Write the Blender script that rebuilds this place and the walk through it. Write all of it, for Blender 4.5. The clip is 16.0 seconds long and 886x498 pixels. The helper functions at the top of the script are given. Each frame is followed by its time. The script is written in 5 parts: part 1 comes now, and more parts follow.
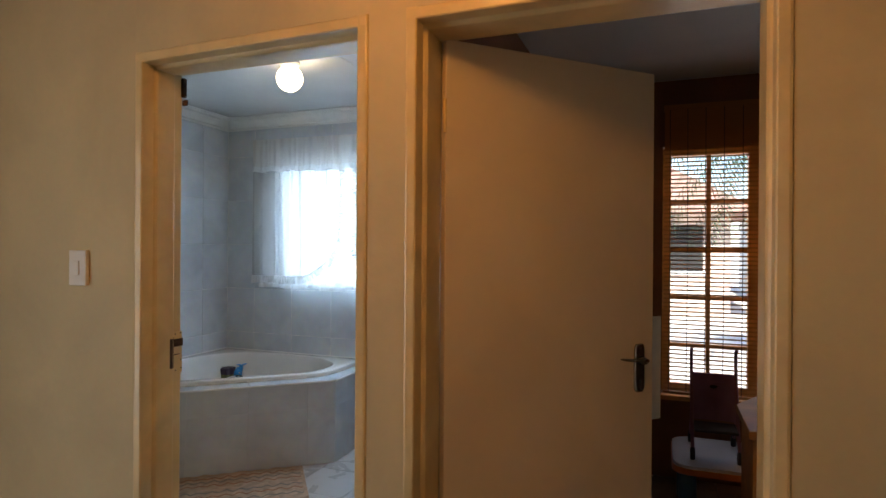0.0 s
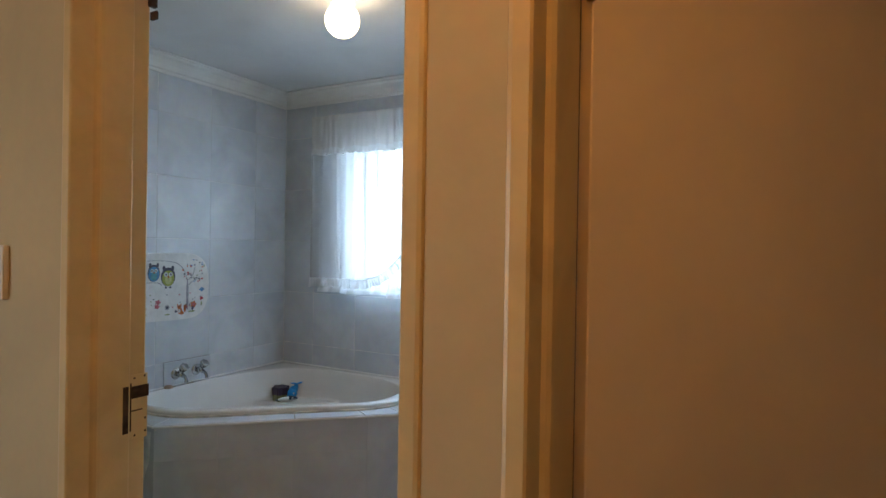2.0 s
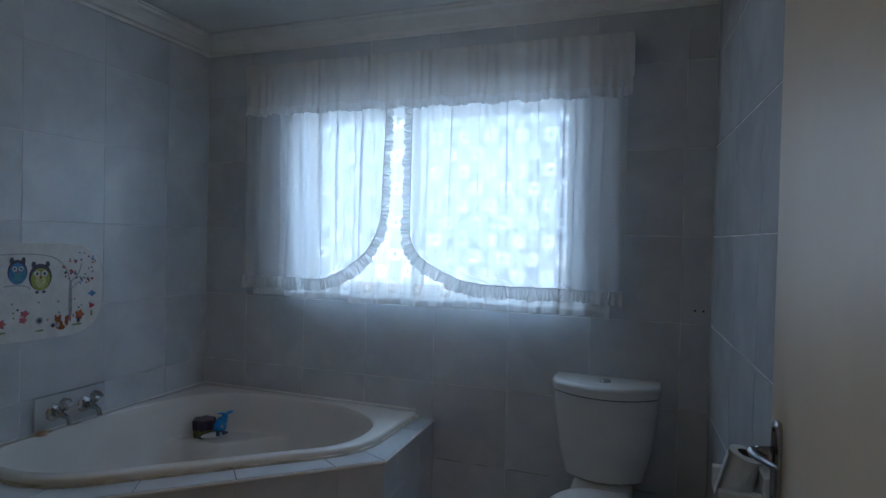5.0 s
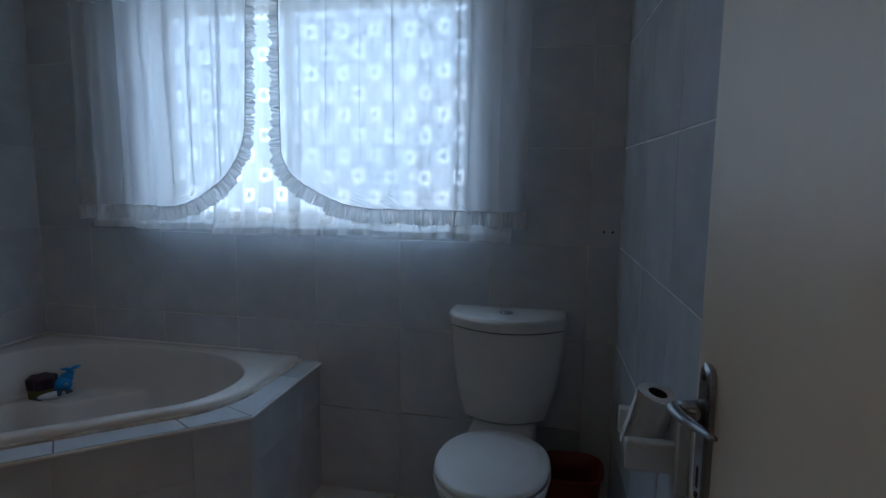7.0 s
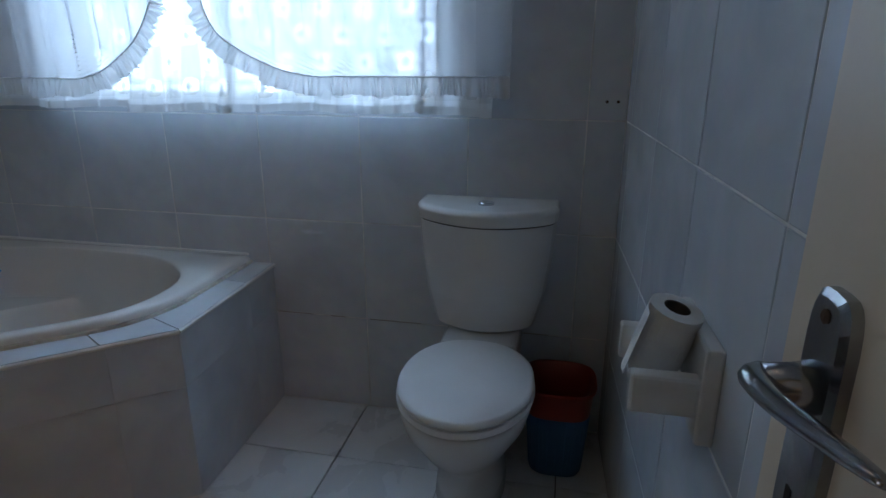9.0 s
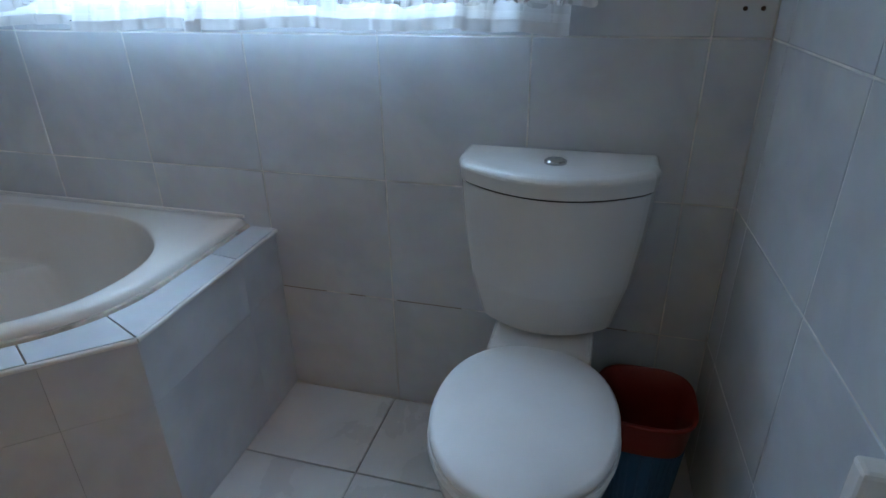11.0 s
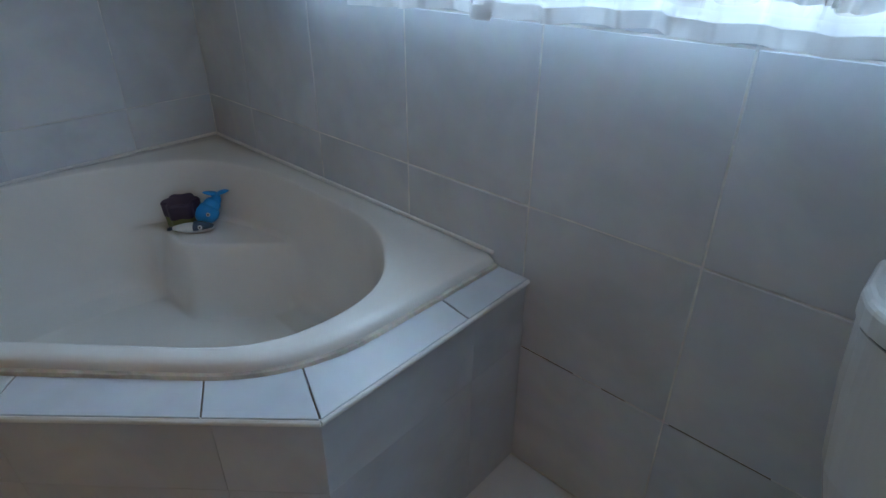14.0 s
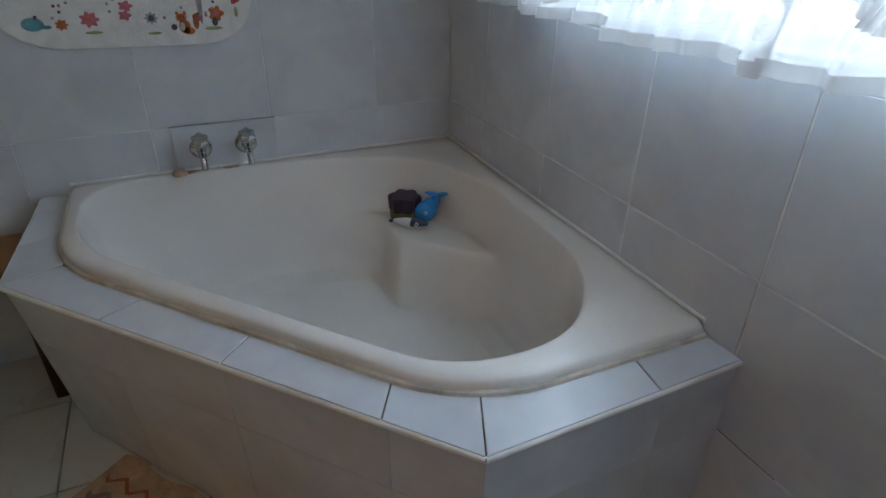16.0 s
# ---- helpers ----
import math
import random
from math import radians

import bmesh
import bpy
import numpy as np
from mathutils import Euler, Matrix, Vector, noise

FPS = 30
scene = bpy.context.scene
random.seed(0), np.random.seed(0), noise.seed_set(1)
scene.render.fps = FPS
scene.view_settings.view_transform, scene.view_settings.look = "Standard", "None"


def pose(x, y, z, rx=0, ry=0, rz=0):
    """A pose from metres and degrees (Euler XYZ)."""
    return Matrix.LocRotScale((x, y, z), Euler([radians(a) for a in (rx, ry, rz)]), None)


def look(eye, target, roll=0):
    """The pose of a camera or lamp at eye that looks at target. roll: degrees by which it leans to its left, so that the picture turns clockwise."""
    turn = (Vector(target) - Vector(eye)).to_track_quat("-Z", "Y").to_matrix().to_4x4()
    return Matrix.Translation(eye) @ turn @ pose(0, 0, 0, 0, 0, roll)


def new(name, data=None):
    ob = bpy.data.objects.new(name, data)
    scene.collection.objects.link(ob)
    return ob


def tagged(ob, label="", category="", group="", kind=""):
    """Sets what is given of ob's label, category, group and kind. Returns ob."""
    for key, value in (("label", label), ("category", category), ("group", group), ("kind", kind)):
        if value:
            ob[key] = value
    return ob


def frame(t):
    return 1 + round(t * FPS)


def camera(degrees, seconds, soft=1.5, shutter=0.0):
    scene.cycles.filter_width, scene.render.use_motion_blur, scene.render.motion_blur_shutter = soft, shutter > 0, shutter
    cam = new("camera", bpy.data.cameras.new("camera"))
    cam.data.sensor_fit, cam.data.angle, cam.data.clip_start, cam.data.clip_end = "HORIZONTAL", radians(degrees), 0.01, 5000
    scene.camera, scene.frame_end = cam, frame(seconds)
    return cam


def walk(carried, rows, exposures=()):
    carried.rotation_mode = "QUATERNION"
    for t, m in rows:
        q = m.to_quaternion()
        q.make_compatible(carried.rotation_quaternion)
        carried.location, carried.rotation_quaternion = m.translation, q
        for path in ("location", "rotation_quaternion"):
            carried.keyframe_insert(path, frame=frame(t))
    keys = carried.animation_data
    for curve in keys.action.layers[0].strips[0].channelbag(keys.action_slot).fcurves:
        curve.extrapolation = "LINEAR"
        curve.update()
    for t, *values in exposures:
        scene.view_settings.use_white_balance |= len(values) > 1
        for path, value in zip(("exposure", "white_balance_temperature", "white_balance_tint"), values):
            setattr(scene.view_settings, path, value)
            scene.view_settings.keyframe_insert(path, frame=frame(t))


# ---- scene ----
cam = camera(74.7, 16.0)
PATH = [
    (0, (0.403, -0.194, 1.409), (-0.305, 1.676, 1.407), 0.4),
    (0.5, (0.335, 0.04, 1.422), (-0.407, 1.897, 1.414), 0.5),
    (1, (0.255, 0.244, 1.414), (-0.533, 2.082, 1.406), 0.5),
    (1.5, (0.16, 0.453, 1.42), (-0.721, 2.249, 1.411), 0.6),
    (2, (0.016, 0.603, 1.406), (-0.952, 2.354, 1.398), 0.9),
    (2.5, (-0.176, 0.713, 1.406), (-1.171, 2.448, 1.399), 1.0),
    (3, (-0.315, 0.785, 1.398), (-1.318, 2.516, 1.389), 1.5),
    (5.5, (-0.663, 1.22, 1.401), (-1.239, 3.135, 1.35), 1.2),
    (6, (-0.648, 1.332, 1.38), (-1.136, 3.269, 1.303), 1.2),
    (6.5, (-0.624, 1.429, 1.355), (-1.074, 3.371, 1.204), 0.9),
    (7, (-0.616, 1.489, 1.329), (-1.034, 3.428, 1.075), 0.7),
    (7.5, (-0.613, 1.546, 1.313), (-1.01, 3.473, 0.957), 0.7),
    (8, (-0.594, 1.637, 1.284), (-0.992, 3.548, 0.847), 0.5),
    (8.5, (-0.593, 1.742, 1.253), (-0.988, 3.633, 0.734), 0.3),
    (11, (-0.726, 2.342, 1.204), (-1.224, 4.075, 0.339), -1.0),
    (11.5, (-0.778, 2.441, 1.211), (-1.456, 4.097, 0.318), -0.7),
    (12, (-0.806, 2.52, 1.2), (-1.667, 4.076, 0.285), -0.7),
    (12.5, (-0.86, 2.606, 1.195), (-1.814, 4.094, 0.26), -0.6),
    (13, (-0.936, 2.681, 1.201), (-1.958, 4.112, 0.248), -0.4),
    (13.5, (-0.982, 2.733, 1.206), (-2.096, 4.085, 0.242), -0.2),
    (14, (-1.003, 2.762, 1.218), (-2.201, 4.039, 0.25), 0.2),
    (14.5, (-1.022, 2.786, 1.238), (-2.346, 3.928, 0.268), 0.4),
    (15, (-1.034, 2.793, 1.248), (-2.479, 3.775, 0.275), 0.8),
    (15.5, (-1.042, 2.788, 1.26), (-2.571, 3.635, 0.288), 0.8),
    (16, (-1.048, 2.785, 1.278), (-2.634, 3.508, 0.297), 0.9),
]
LIGHT = [
    (0.0, 1.45, 6500, 10), (2.0, 1.42, 6500, 10), (3.0, 1.15, 6300, 10), (3.3, 1.05, 6200, 10), (5.2, 0.08, 5900, 12), (7.0, -0.25, 5900, 13), (8.7, 0.24, 5900, 13),
    (10.8, 1.25, 6000, 11), (13.0, 1.30, 6100, 11), (14.3, 0.93, 6300, 11), (15.0, 0.93, 6750, 13), (16.0, 1.05, 7050, 16),
]
walk(cam, [(t, look(eye, target, roll)) for t, eye, target, roll in PATH], LIGHT)

# ---- world, sun, large lights ----
world = bpy.data.worlds.new("sky")
scene.world = world
world.use_nodes = True
wn = world.node_tree
sky = wn.nodes.new("ShaderNodeTexSky")
sky.sky_type = "NISHITA"
sky.sun_disc = False
sky.sun_elevation = radians(52)
sky.sun_rotation = radians(200)
wn.links.new(sky.outputs["Color"], wn.nodes["Background"].inputs["Color"])
wn.nodes["Background"].inputs["Strength"].default_value = 0.15

sun_data = bpy.data.lights.new("sun", "SUN")
sun_data.energy, sun_data.angle, sun_data.color = 5.0, radians(0.6), (1.0, 0.95, 0.86)
sun_ob = new("sun", sun_data)
sun_ob.matrix_world = look((0, -20, 26), (0, 0, 0))

WALL_Y, LEFT_X, HALL_Y, BACK_Y = 3.68, -2.975, 1.252, 1.45
CEIL = 2.458
LEFT_Y = 1.288                              # the hall wall west of the bathroom door lies a little further back
RX1, RX0 = -0.428, -0.315                   # the partition runs slightly out of square
SLANT = math.atan2(RX0 - RX1, WALL_Y - BACK_Y)


def right_x(y):
    return RX1 + (RX0 - RX1) * (WALL_Y - y) / (WALL_Y - BACK_Y)



def area_lamp(name, m, sx, sy, watts, colour):
    d = bpy.data.lights.new(name, "AREA")
    d.shape, d.size, d.size_y, d.energy, d.color = "RECTANGLE", sx, sy, watts, colour
    o = new(name, d)
    o.matrix_world = m
    return o


# daylight in the bathroom window and in the play room window
area_lamp("window_daylight", look((-1.74, 4.13, 1.70), (-1.74, 2.0, 0.94)), 2.10, 1.24, 29.0, (0.545, 0.778, 1.0))
# the hall's warm ceiling lamp
lamp_data = bpy.data.lights.new("hall_lamp", "POINT")
lamp_data.energy, lamp_data.color, lamp_data.shadow_soft_size = 5.3, (1.0, 0.405, 0.075), 0.09
lamp_ob = new("hall_lamp", lamp_data)
lamp_ob.location = (-0.10, 0.45, 2.34)
# sky light falling through the play room window from under the eaves
area_lamp("play_room_daylight", look((1.07, 4.12, 2.38), (0.9, 2.3, 0.6)), 1.35, 0.34, 6.5, (0.95, 0.97, 1.0))
# added daylight lamp in an unseen opening at the hall's west end
area_lamp("hall_west_fill", look((-2.75, -0.35, 1.05), (0.0, 0.35, 1.0)), 0.86, 1.9, 3.7, (0.88, 0.95, 1.0))


# ---- materials ----
def mat(name, col, rough=0.5, metal=0.0, var=0.12, scale=5.0, fine=90.0, bump=0.05, rand=0.0, coat=0.0, tint=None):
    m = bpy.data.materials.new(name)
    m.use_nodes = True
    nt = m.node_tree
    n, l = nt.nodes, nt.links
    b = n["Principled BSDF"]
    b.inputs["Metallic"].default_value = metal
    b.inputs["Coat Weight"].default_value = coat
    tc = n.new("ShaderNodeTexCoord")
    info = n.new("ShaderNodeObjectInfo")
    off = n.new("ShaderNodeVectorMath")
    off.operation = "MULTIPLY_ADD"
    comb = n.new("ShaderNodeCombineXYZ")
    for k in range(3):
        l.new(info.outputs["Random"], comb.inputs[k])
    l.new(comb.outputs[0], off.inputs[0])
    off.inputs[1].default_value = (37.0, 23.0, 51.0)
    l.new(tc.outputs["Object"], off.inputs[2])
    n1, n2 = n.new("ShaderNodeTexNoise"), n.new("ShaderNodeTexNoise")
    n1.inputs["Scale"].default_value, n1.inputs["Detail"].default_value, n1.inputs["Distortion"].default_value = scale, 6.0, 0.6
    n2.inputs["Scale"].default_value, n2.inputs["Detail"].default_value = fine, 4.0
    l.new(off.outputs[0], n1.inputs["Vector"])
    l.new(off.outputs[0], n2.inputs["Vector"])
    ramp = n.new("ShaderNodeValToRGB")
    c2 = tint or tuple(c * (1 - 2 * var) for c in col)
    ramp.color_ramp.elements[0].position, ramp.color_ramp.elements[0].color = 0.33, (*c2, 1)
    ramp.color_ramp.elements[1].position, ramp.color_ramp.elements[1].color = 0.66, (*[min(1, c * (1 + var * 0.5)) for c in col], 1)
    l.new(n1.outputs["Fac"], ramp.inputs["Fac"])
    mul = n.new("ShaderNodeMix")
    mul.data_type, mul.blend_type = "RGBA", "MULTIPLY"
    mul.inputs[0].default_value = min(1.0, var * 1.6)
    l.new(ramp.outputs[0], mul.inputs[6])
    l.new(n2.outputs["Color"], mul.inputs[7])
    out = mul.outputs[2]
    if rand:
        hsv = n.new("ShaderNodeHueSaturation")
        mr = n.new("ShaderNodeMapRange")
        mr.inputs["To Min"].default_value, mr.inputs["To Max"].default_value = 1 - rand, 1 + rand
        l.new(info.outputs["Random"], mr.inputs["Value"])
        l.new(mr.outputs[0], hsv.inputs["Value"])
        l.new(out, hsv.inputs["Color"])
        out = hsv.outputs[0]
    l.new(out, b.inputs["Base Color"])
    rr = n.new("ShaderNodeMapRange")
    rr.inputs["To Min"].default_value, rr.inputs["To Max"].default_value = max(0.02, rough * 0.8), min(1, rough * 1.2)
    l.new(n1.outputs["Fac"], rr.inputs["Value"])
    l.new(rr.outputs[0], b.inputs["Roughness"])
    if bump:
        bp = n.new("ShaderNodeBump")
        bp.inputs["Strength"].default_value, bp.inputs["Distance"].default_value = bump, 0.01
        l.new(n2.outputs["Fac"], bp.inputs["Height"])
        l.new(bp.outputs[0], b.inputs["Normal"])
    return m


def cloth(name, col, see, glow, lace=False):
    """Sheer cloth: see is the share of light that passes straight, glow the share scattered through."""
    m = bpy.data.materials.new(name)
    m.use_nodes = True
    nt = m.node_tree
    n, l = nt.nodes, nt.links
    n.remove(n["Principled BSDF"])
    diff, tran, clear = n.new("ShaderNodeBsdfDiffuse"), n.new("ShaderNodeBsdfTranslucent"), n.new("ShaderNodeBsdfTransparent")
    diff.inputs["Color"].default_value = tran.inputs["Color"].default_value = (*col, 1)
    m1, m2 = n.new("ShaderNodeMixShader"), n.new("ShaderNodeMixShader")
    m1.inputs[0].default_value, m2.inputs[0].default_value = glow, see
    l.new(diff.outputs[0], m1.inputs[1])
    l.new(tran.outputs[0], m1.inputs[2])
    l.new(m1.outputs[0], m2.inputs[1])
    l.new(clear.outputs[0], m2.inputs[2])
    l.new(m2.outputs[0], n["Material Output"].inputs["Surface"])
    uv = n.new("ShaderNodeUVMap")
    uv.uv_map = "cloth"

    def mth(op, a, b=None, c=None):
        q = n.new("ShaderNodeMath")
        q.operation = op
        for k, v in enumerate((a, b, c)):
            if v is None:
                continue
            if isinstance(v, (int, float)):
                q.inputs[k].default_value = v
            else:
                l.new(v, q.inputs[k])
        return q.outputs[0]

    sep = n.new("ShaderNodeSeparateXYZ")
    l.new(uv.outputs[0], sep.inputs[0])
    u, v = sep.outputs[0], sep.outputs[1]
    weave = n.new("ShaderNodeTexNoise")
    weave.inputs["Scale"].default_value, weave.inputs["Detail"].default_value = 420.0, 3.0
    l.new(uv.outputs[0], weave.inputs["Vector"])
    base = mth("MULTIPLY_ADD", weave.outputs["Fac"], see * 0.24, see * 0.88)
    if lace:
        colw, rowh = 0.072, 0.155
        ci = mth("FLOOR", mth("DIVIDE", u, colw))
        fu = mth("SUBTRACT", mth("FRACT", mth("DIVIDE", u, colw)), 0.5)
        sh = mth("MULTIPLY", mth("MODULO", mth("ABSOLUTE", ci), 2.0), 0.5)
        fv = mth("SUBTRACT", mth("FRACT", mth("ADD", mth("DIVIDE", v, rowh), sh)), 0.5)
        au, av = mth("MULTIPLY", mth("ABSOLUTE", fu), colw), mth("MULTIPLY", mth("ABSOLUTE", fv), rowh)
        p8 = mth("POWER", mth("ADD", mth("POWER", au, 4.0), mth("POWER", av, 4.0)), 0.25)
        square = mth("LESS_THAN", p8, 0.027)
        rad = mth("SQRT", mth("ADD", mth("MULTIPLY", au, au), mth("MULTIPLY", av, av)))
        petal = mth("ADD", 0.012, mth("MULTIPLY", mth("SINE", mth("MULTIPLY", mth("ARCTAN2", mth("MULTIPLY", fu, colw), mth("MULTIPLY", fv, rowh)), 5.0)), 0.003))
        flower = mth("LESS_THAN", rad, petal)
        stripe = mth("GREATER_THAN", mth("ABSOLUTE", fu), 0.46)
        # motif squares are open mesh, their flowers and the stripes dense
        s1 = mth("ADD", base, mth("MULTIPLY", square, 0.23))
        s2 = mth("SUBTRACT", s1, mth("MULTIPLY", flower, 0.29))
        s3 = mth("ADD", s2, mth("MULTIPLY", stripe, 0.10))
        s4 = mth("ADD", s3, mth("MULTIPLY", mth("MODULO", mth("ABSOLUTE", ci), 2.0), 0.04))
        # woven bands above the hem
        band = mth("MULTIPLY", mth("MULTIPLY", mth("LESS_THAN", v, 1.132), mth("GREATER_THAN", v, 1.106)), mth("GREATER_THAN", mth("SINE", mth("MULTIPLY", v, 760.0)), 0.1))
        s5 = mth("SUBTRACT", s4, mth("MULTIPLY", band, 0.16))
        # a denser border above the hem: woven lines and a row of flowers
        border = mth("LESS_THAN", v, 1.190)
        lines = mth("MULTIPLY", mth("GREATER_THAN", mth("SINE", mth("MULTIPLY", v, 690.0)), -0.1), mth("MAXIMUM", mth("LESS_THAN", v, 1.128), mth("MULTIPLY", mth("GREATER_THAN", v, 1.172), border)))
        gu, gv = mth("MULTIPLY", mth("SUBTRACT", mth("FRACT", mth("DIVIDE", u, 0.105)), 0.5), 0.105), mth("SUBTRACT", v, 1.150)
        grad = mth("SQRT", mth("ADD", mth("MULTIPLY", gu, gu), mth("MULTIPLY", gv, gv)))
        bloom = mth("LESS_THAN", grad, mth("ADD", 0.014, mth("MULTIPLY", mth("SINE", mth("MULTIPLY", mth("ARCTAN2", gu, gv), 6.0)), 0.007)))
        dense = mth("MAXIMUM", lines, bloom)
        s6 = mth("SUBTRACT", s5, mth("MULTIPLY", dense, 0.10))
        l.new(mth("SUBTRACT", glow, mth("MULTIPLY", dense, 0.11)), m1.inputs[0])
        base = mth("MAXIMUM", s6, 0.02)
    l.new(base, m2.inputs[0])
    return m


TILE = mat("wall_tile_glaze", (0.67, 0.70, 0.735), 0.20, var=0.08, scale=4.5, fine=26, bump=0.012, rand=0.03, tint=(0.585, 0.622, 0.668))
FLOOR_TILE = mat("floor_tile_glaze", (0.70, 0.71, 0.72), 0.28, var=0.04, scale=5, fine=60, bump=0.02, rand=0.03)
GROUT = mat("grout_white", (0.88, 0.88, 0.86), 0.9, var=0.15, scale=9, bump=0.2)
GROUT_DARK = mat("grout_grey", (0.33, 0.32, 0.31), 0.9, var=0.2, scale=9, bump=0.2)
GROUT_BROWN = mat("grout_stained_brown", (0.24, 0.18, 0.13), 0.9, var=0.25, scale=9, bump=0.2)
PLASTER = mat("plaster_cream", (0.62, 0.50, 0.29), 0.75, var=0.07, scale=2.2, fine=45, bump=0.10)
PLASTER_BROWN = mat("plaster_brown", (0.28, 0.13, 0.065), 0.8, var=0.12, scale=2.0, fine=45, bump=0.1)
CEIL_MAT = mat("ceiling_white", (0.74, 0.74, 0.73), 0.8, var=0.05, scale=2, fine=60, bump=0.05)
CORNICE = mat("cornice_white", (0.80, 0.80, 0.78), 0.6, var=0.04, bump=0.02)
FRAME_PAINT = mat("frame_enamel_cream", (0.74, 0.57, 0.29), 0.32, var=0.08, scale=6, fine=35, bump=0.06)
DOOR_PAINT = mat("door_enamel_cream", (0.72, 0.61, 0.465), 0.38, var=0.04, scale=2.5, fine=30, bump=0.05)
CERAMIC = mat("white_ceramic", (0.74, 0.74, 0.73), 0.24, var=0.02, bump=0.0)
STAINED = mat("stained_sealant", (0.76, 0.71, 0.62), 0.8, var=0.2, scale=9, fine=70, bump=0.3)
ACRYLIC = mat("bath_acrylic_ivory", (0.79, 0.765, 0.725), 0.24, var=0.03, scale=3, bump=0.0, coat=0.0)
SEAT_MAT = mat("seat_plastic_white", (0.86, 0.86, 0.86), 0.36, var=0.02, bump=0.0)
CHROME = mat("chrome", (0.52, 0.53, 0.55), 0.12, metal=1.0, var=0.03, bump=0.0)
WORN_METAL = mat("worn_plated_metal", (0.42, 0.42, 0.43), 0.22, metal=1.0, var=0.15, scale=18, bump=0.05)
RUST = mat("bare_rusty_steel", (0.12, 0.075, 0.05), 0.6, metal=0.5, var=0.3, scale=30, bump=0.2)
# near black for the shade inside cistern joint and keyholes, and far window panes
DARK = mat("near_black", (0.02, 0.018, 0.016), 0.8, var=0.2)
WHITE_PLASTIC = mat("switch_plastic", (0.74, 0.72, 0.66), 0.35, var=0.03, bump=0.0)
PAPER = mat("soft_paper", (0.82, 0.82, 0.81), 0.95, var=0.04, scale=20, fine=200, bump=0.12)
CARD = mat("cardboard_core", (0.10, 0.075, 0.06), 0.9, var=0.1)
RED_PLASTIC = mat("red_plastic", (0.24, 0.022, 0.012), 0.35, var=0.10, bump=0.02)
BLUE_PLASTIC = mat("blue_plastic", (0.05, 0.16, 0.33), 0.4, var=0.1, bump=0.02)
BLUE_TOY = mat("bright_blue_vinyl", (0.015, 0.33, 0.80), 0.35, var=0.08, bump=0.0)
NAVY_TOY = mat("navy_vinyl", (0.03, 0.07, 0.13), 0.4, var=0.1, bump=0.0)
PURPLE_TOY = mat("dark_purple_vinyl", (0.035, 0.018, 0.05), 0.5, var=0.1, bump=0.0)
GREEN_TOY = mat("olive_vinyl", (0.16, 0.17, 0.05), 0.5, var=0.1, bump=0.0)
WHITE_TOY = mat("white_vinyl", (0.72, 0.74, 0.76), 0.4, var=0.05, bump=0.0)
WOOD_ORANGE = mat("varnished_wood_orange", (0.78, 0.36, 0.09), 0.35, var=0.15, scale=12, fine=60, bump=0.08)
WOOD_DARK = mat("dark_wood", (0.10, 0.05, 0.028), 0.5, var=0.2, scale=12, fine=60, bump=0.1)
WOOD_DESK = mat("desk_wood", (0.46, 0.24, 0.10), 0.62, var=0.15, scale=10, fine=60, bump=0.06)
CORD = mat("dark_cord", (0.04, 0.025, 0.018), 0.9, var=0.1)
MAUVE = mat("mauve_fabric", (0.34, 0.17, 0.25), 0.85, var=0.1, scale=12, fine=160, bump=0.15)
MAUVE_TUBE = mat("mauve_tube", (0.30, 0.12, 0.15), 0.4, var=0.05, bump=0.0)
ORANGE_PLASTIC = mat("orange_plastic", (0.60, 0.16, 0.03), 0.4, var=0.06, bump=0.0)
TABLE_WHITE = mat("table_top_white", (0.52, 0.49, 0.46), 0.6, var=0.06, bump=0.0)
TIMBER_FLOOR = mat("hall_floor_tile", (0.34, 0.24, 0.16), 0.35, var=0.12, scale=4, fine=40, bump=0.04, rand=0.05)
MAT_WHITE = mat("mat_vinyl_white", (0.78, 0.77, 0.75), 0.5, var=0.05, scale=25, fine=150, bump=0.25)
RUG_PEACH = mat("rug_peach", (0.74, 0.53, 0.38), 0.95, var=0.15, scale=20, fine=220, bump=0.5)
RUG_ORANGE = mat("rug_orange", (0.52, 0.20, 0.10), 0.95, var=0.15, scale=30, fine=220, bump=0.5)
RUG_GREY = mat("rug_grey", (0.36, 0.31, 0.27), 0.95, var=0.15, scale=30, fine=220, bump=0.5)
NET = cloth("net_lace_white", (0.88, 0.89, 0.90), 0.075, 0.34, lace=True)
VOILE = cloth("voile_white", (0.86, 0.87, 0.89), 0.54, 0.42)
BAMBOO = cloth("bamboo_slat", (0.50, 0.23, 0.08), 0.0, 0.32)
VALANCE = cloth("valance_white", (0.86, 0.84, 0.82), 0.20, 0.50)
HEM = cloth("hem_white", (0.86, 0.87, 0.88), 0.06, 0.36)
FRILL = cloth("frill_white", (0.86, 0.87, 0.88), 0.15, 0.36)
SEAM = cloth("seam_tape_white", (0.72, 0.74, 0.76), 0.0, 0.12)
BRICK = mat("pale_red_brick_far", (0.70, 0.54, 0.45), 0.85, var=0.2, scale=3, bump=0.1)
ROOF_TILE = mat("roof_clay", (0.42, 0.25, 0.19), 0.8, var=0.2, scale=5, bump=0.2)
YARD = mat("yard_paving_pale", (0.70, 0.67, 0.62), 0.9, var=0.15, scale=1.2, fine=30, bump=0.2)
BARK = mat("palm_bark", (0.16, 0.12, 0.09), 0.9, var=0.3, scale=9, bump=0.4)
LEAF = mat("palm_leaf", (0.06, 0.10, 0.04), 0.5, var=0.2, scale=6, rand=0.1)

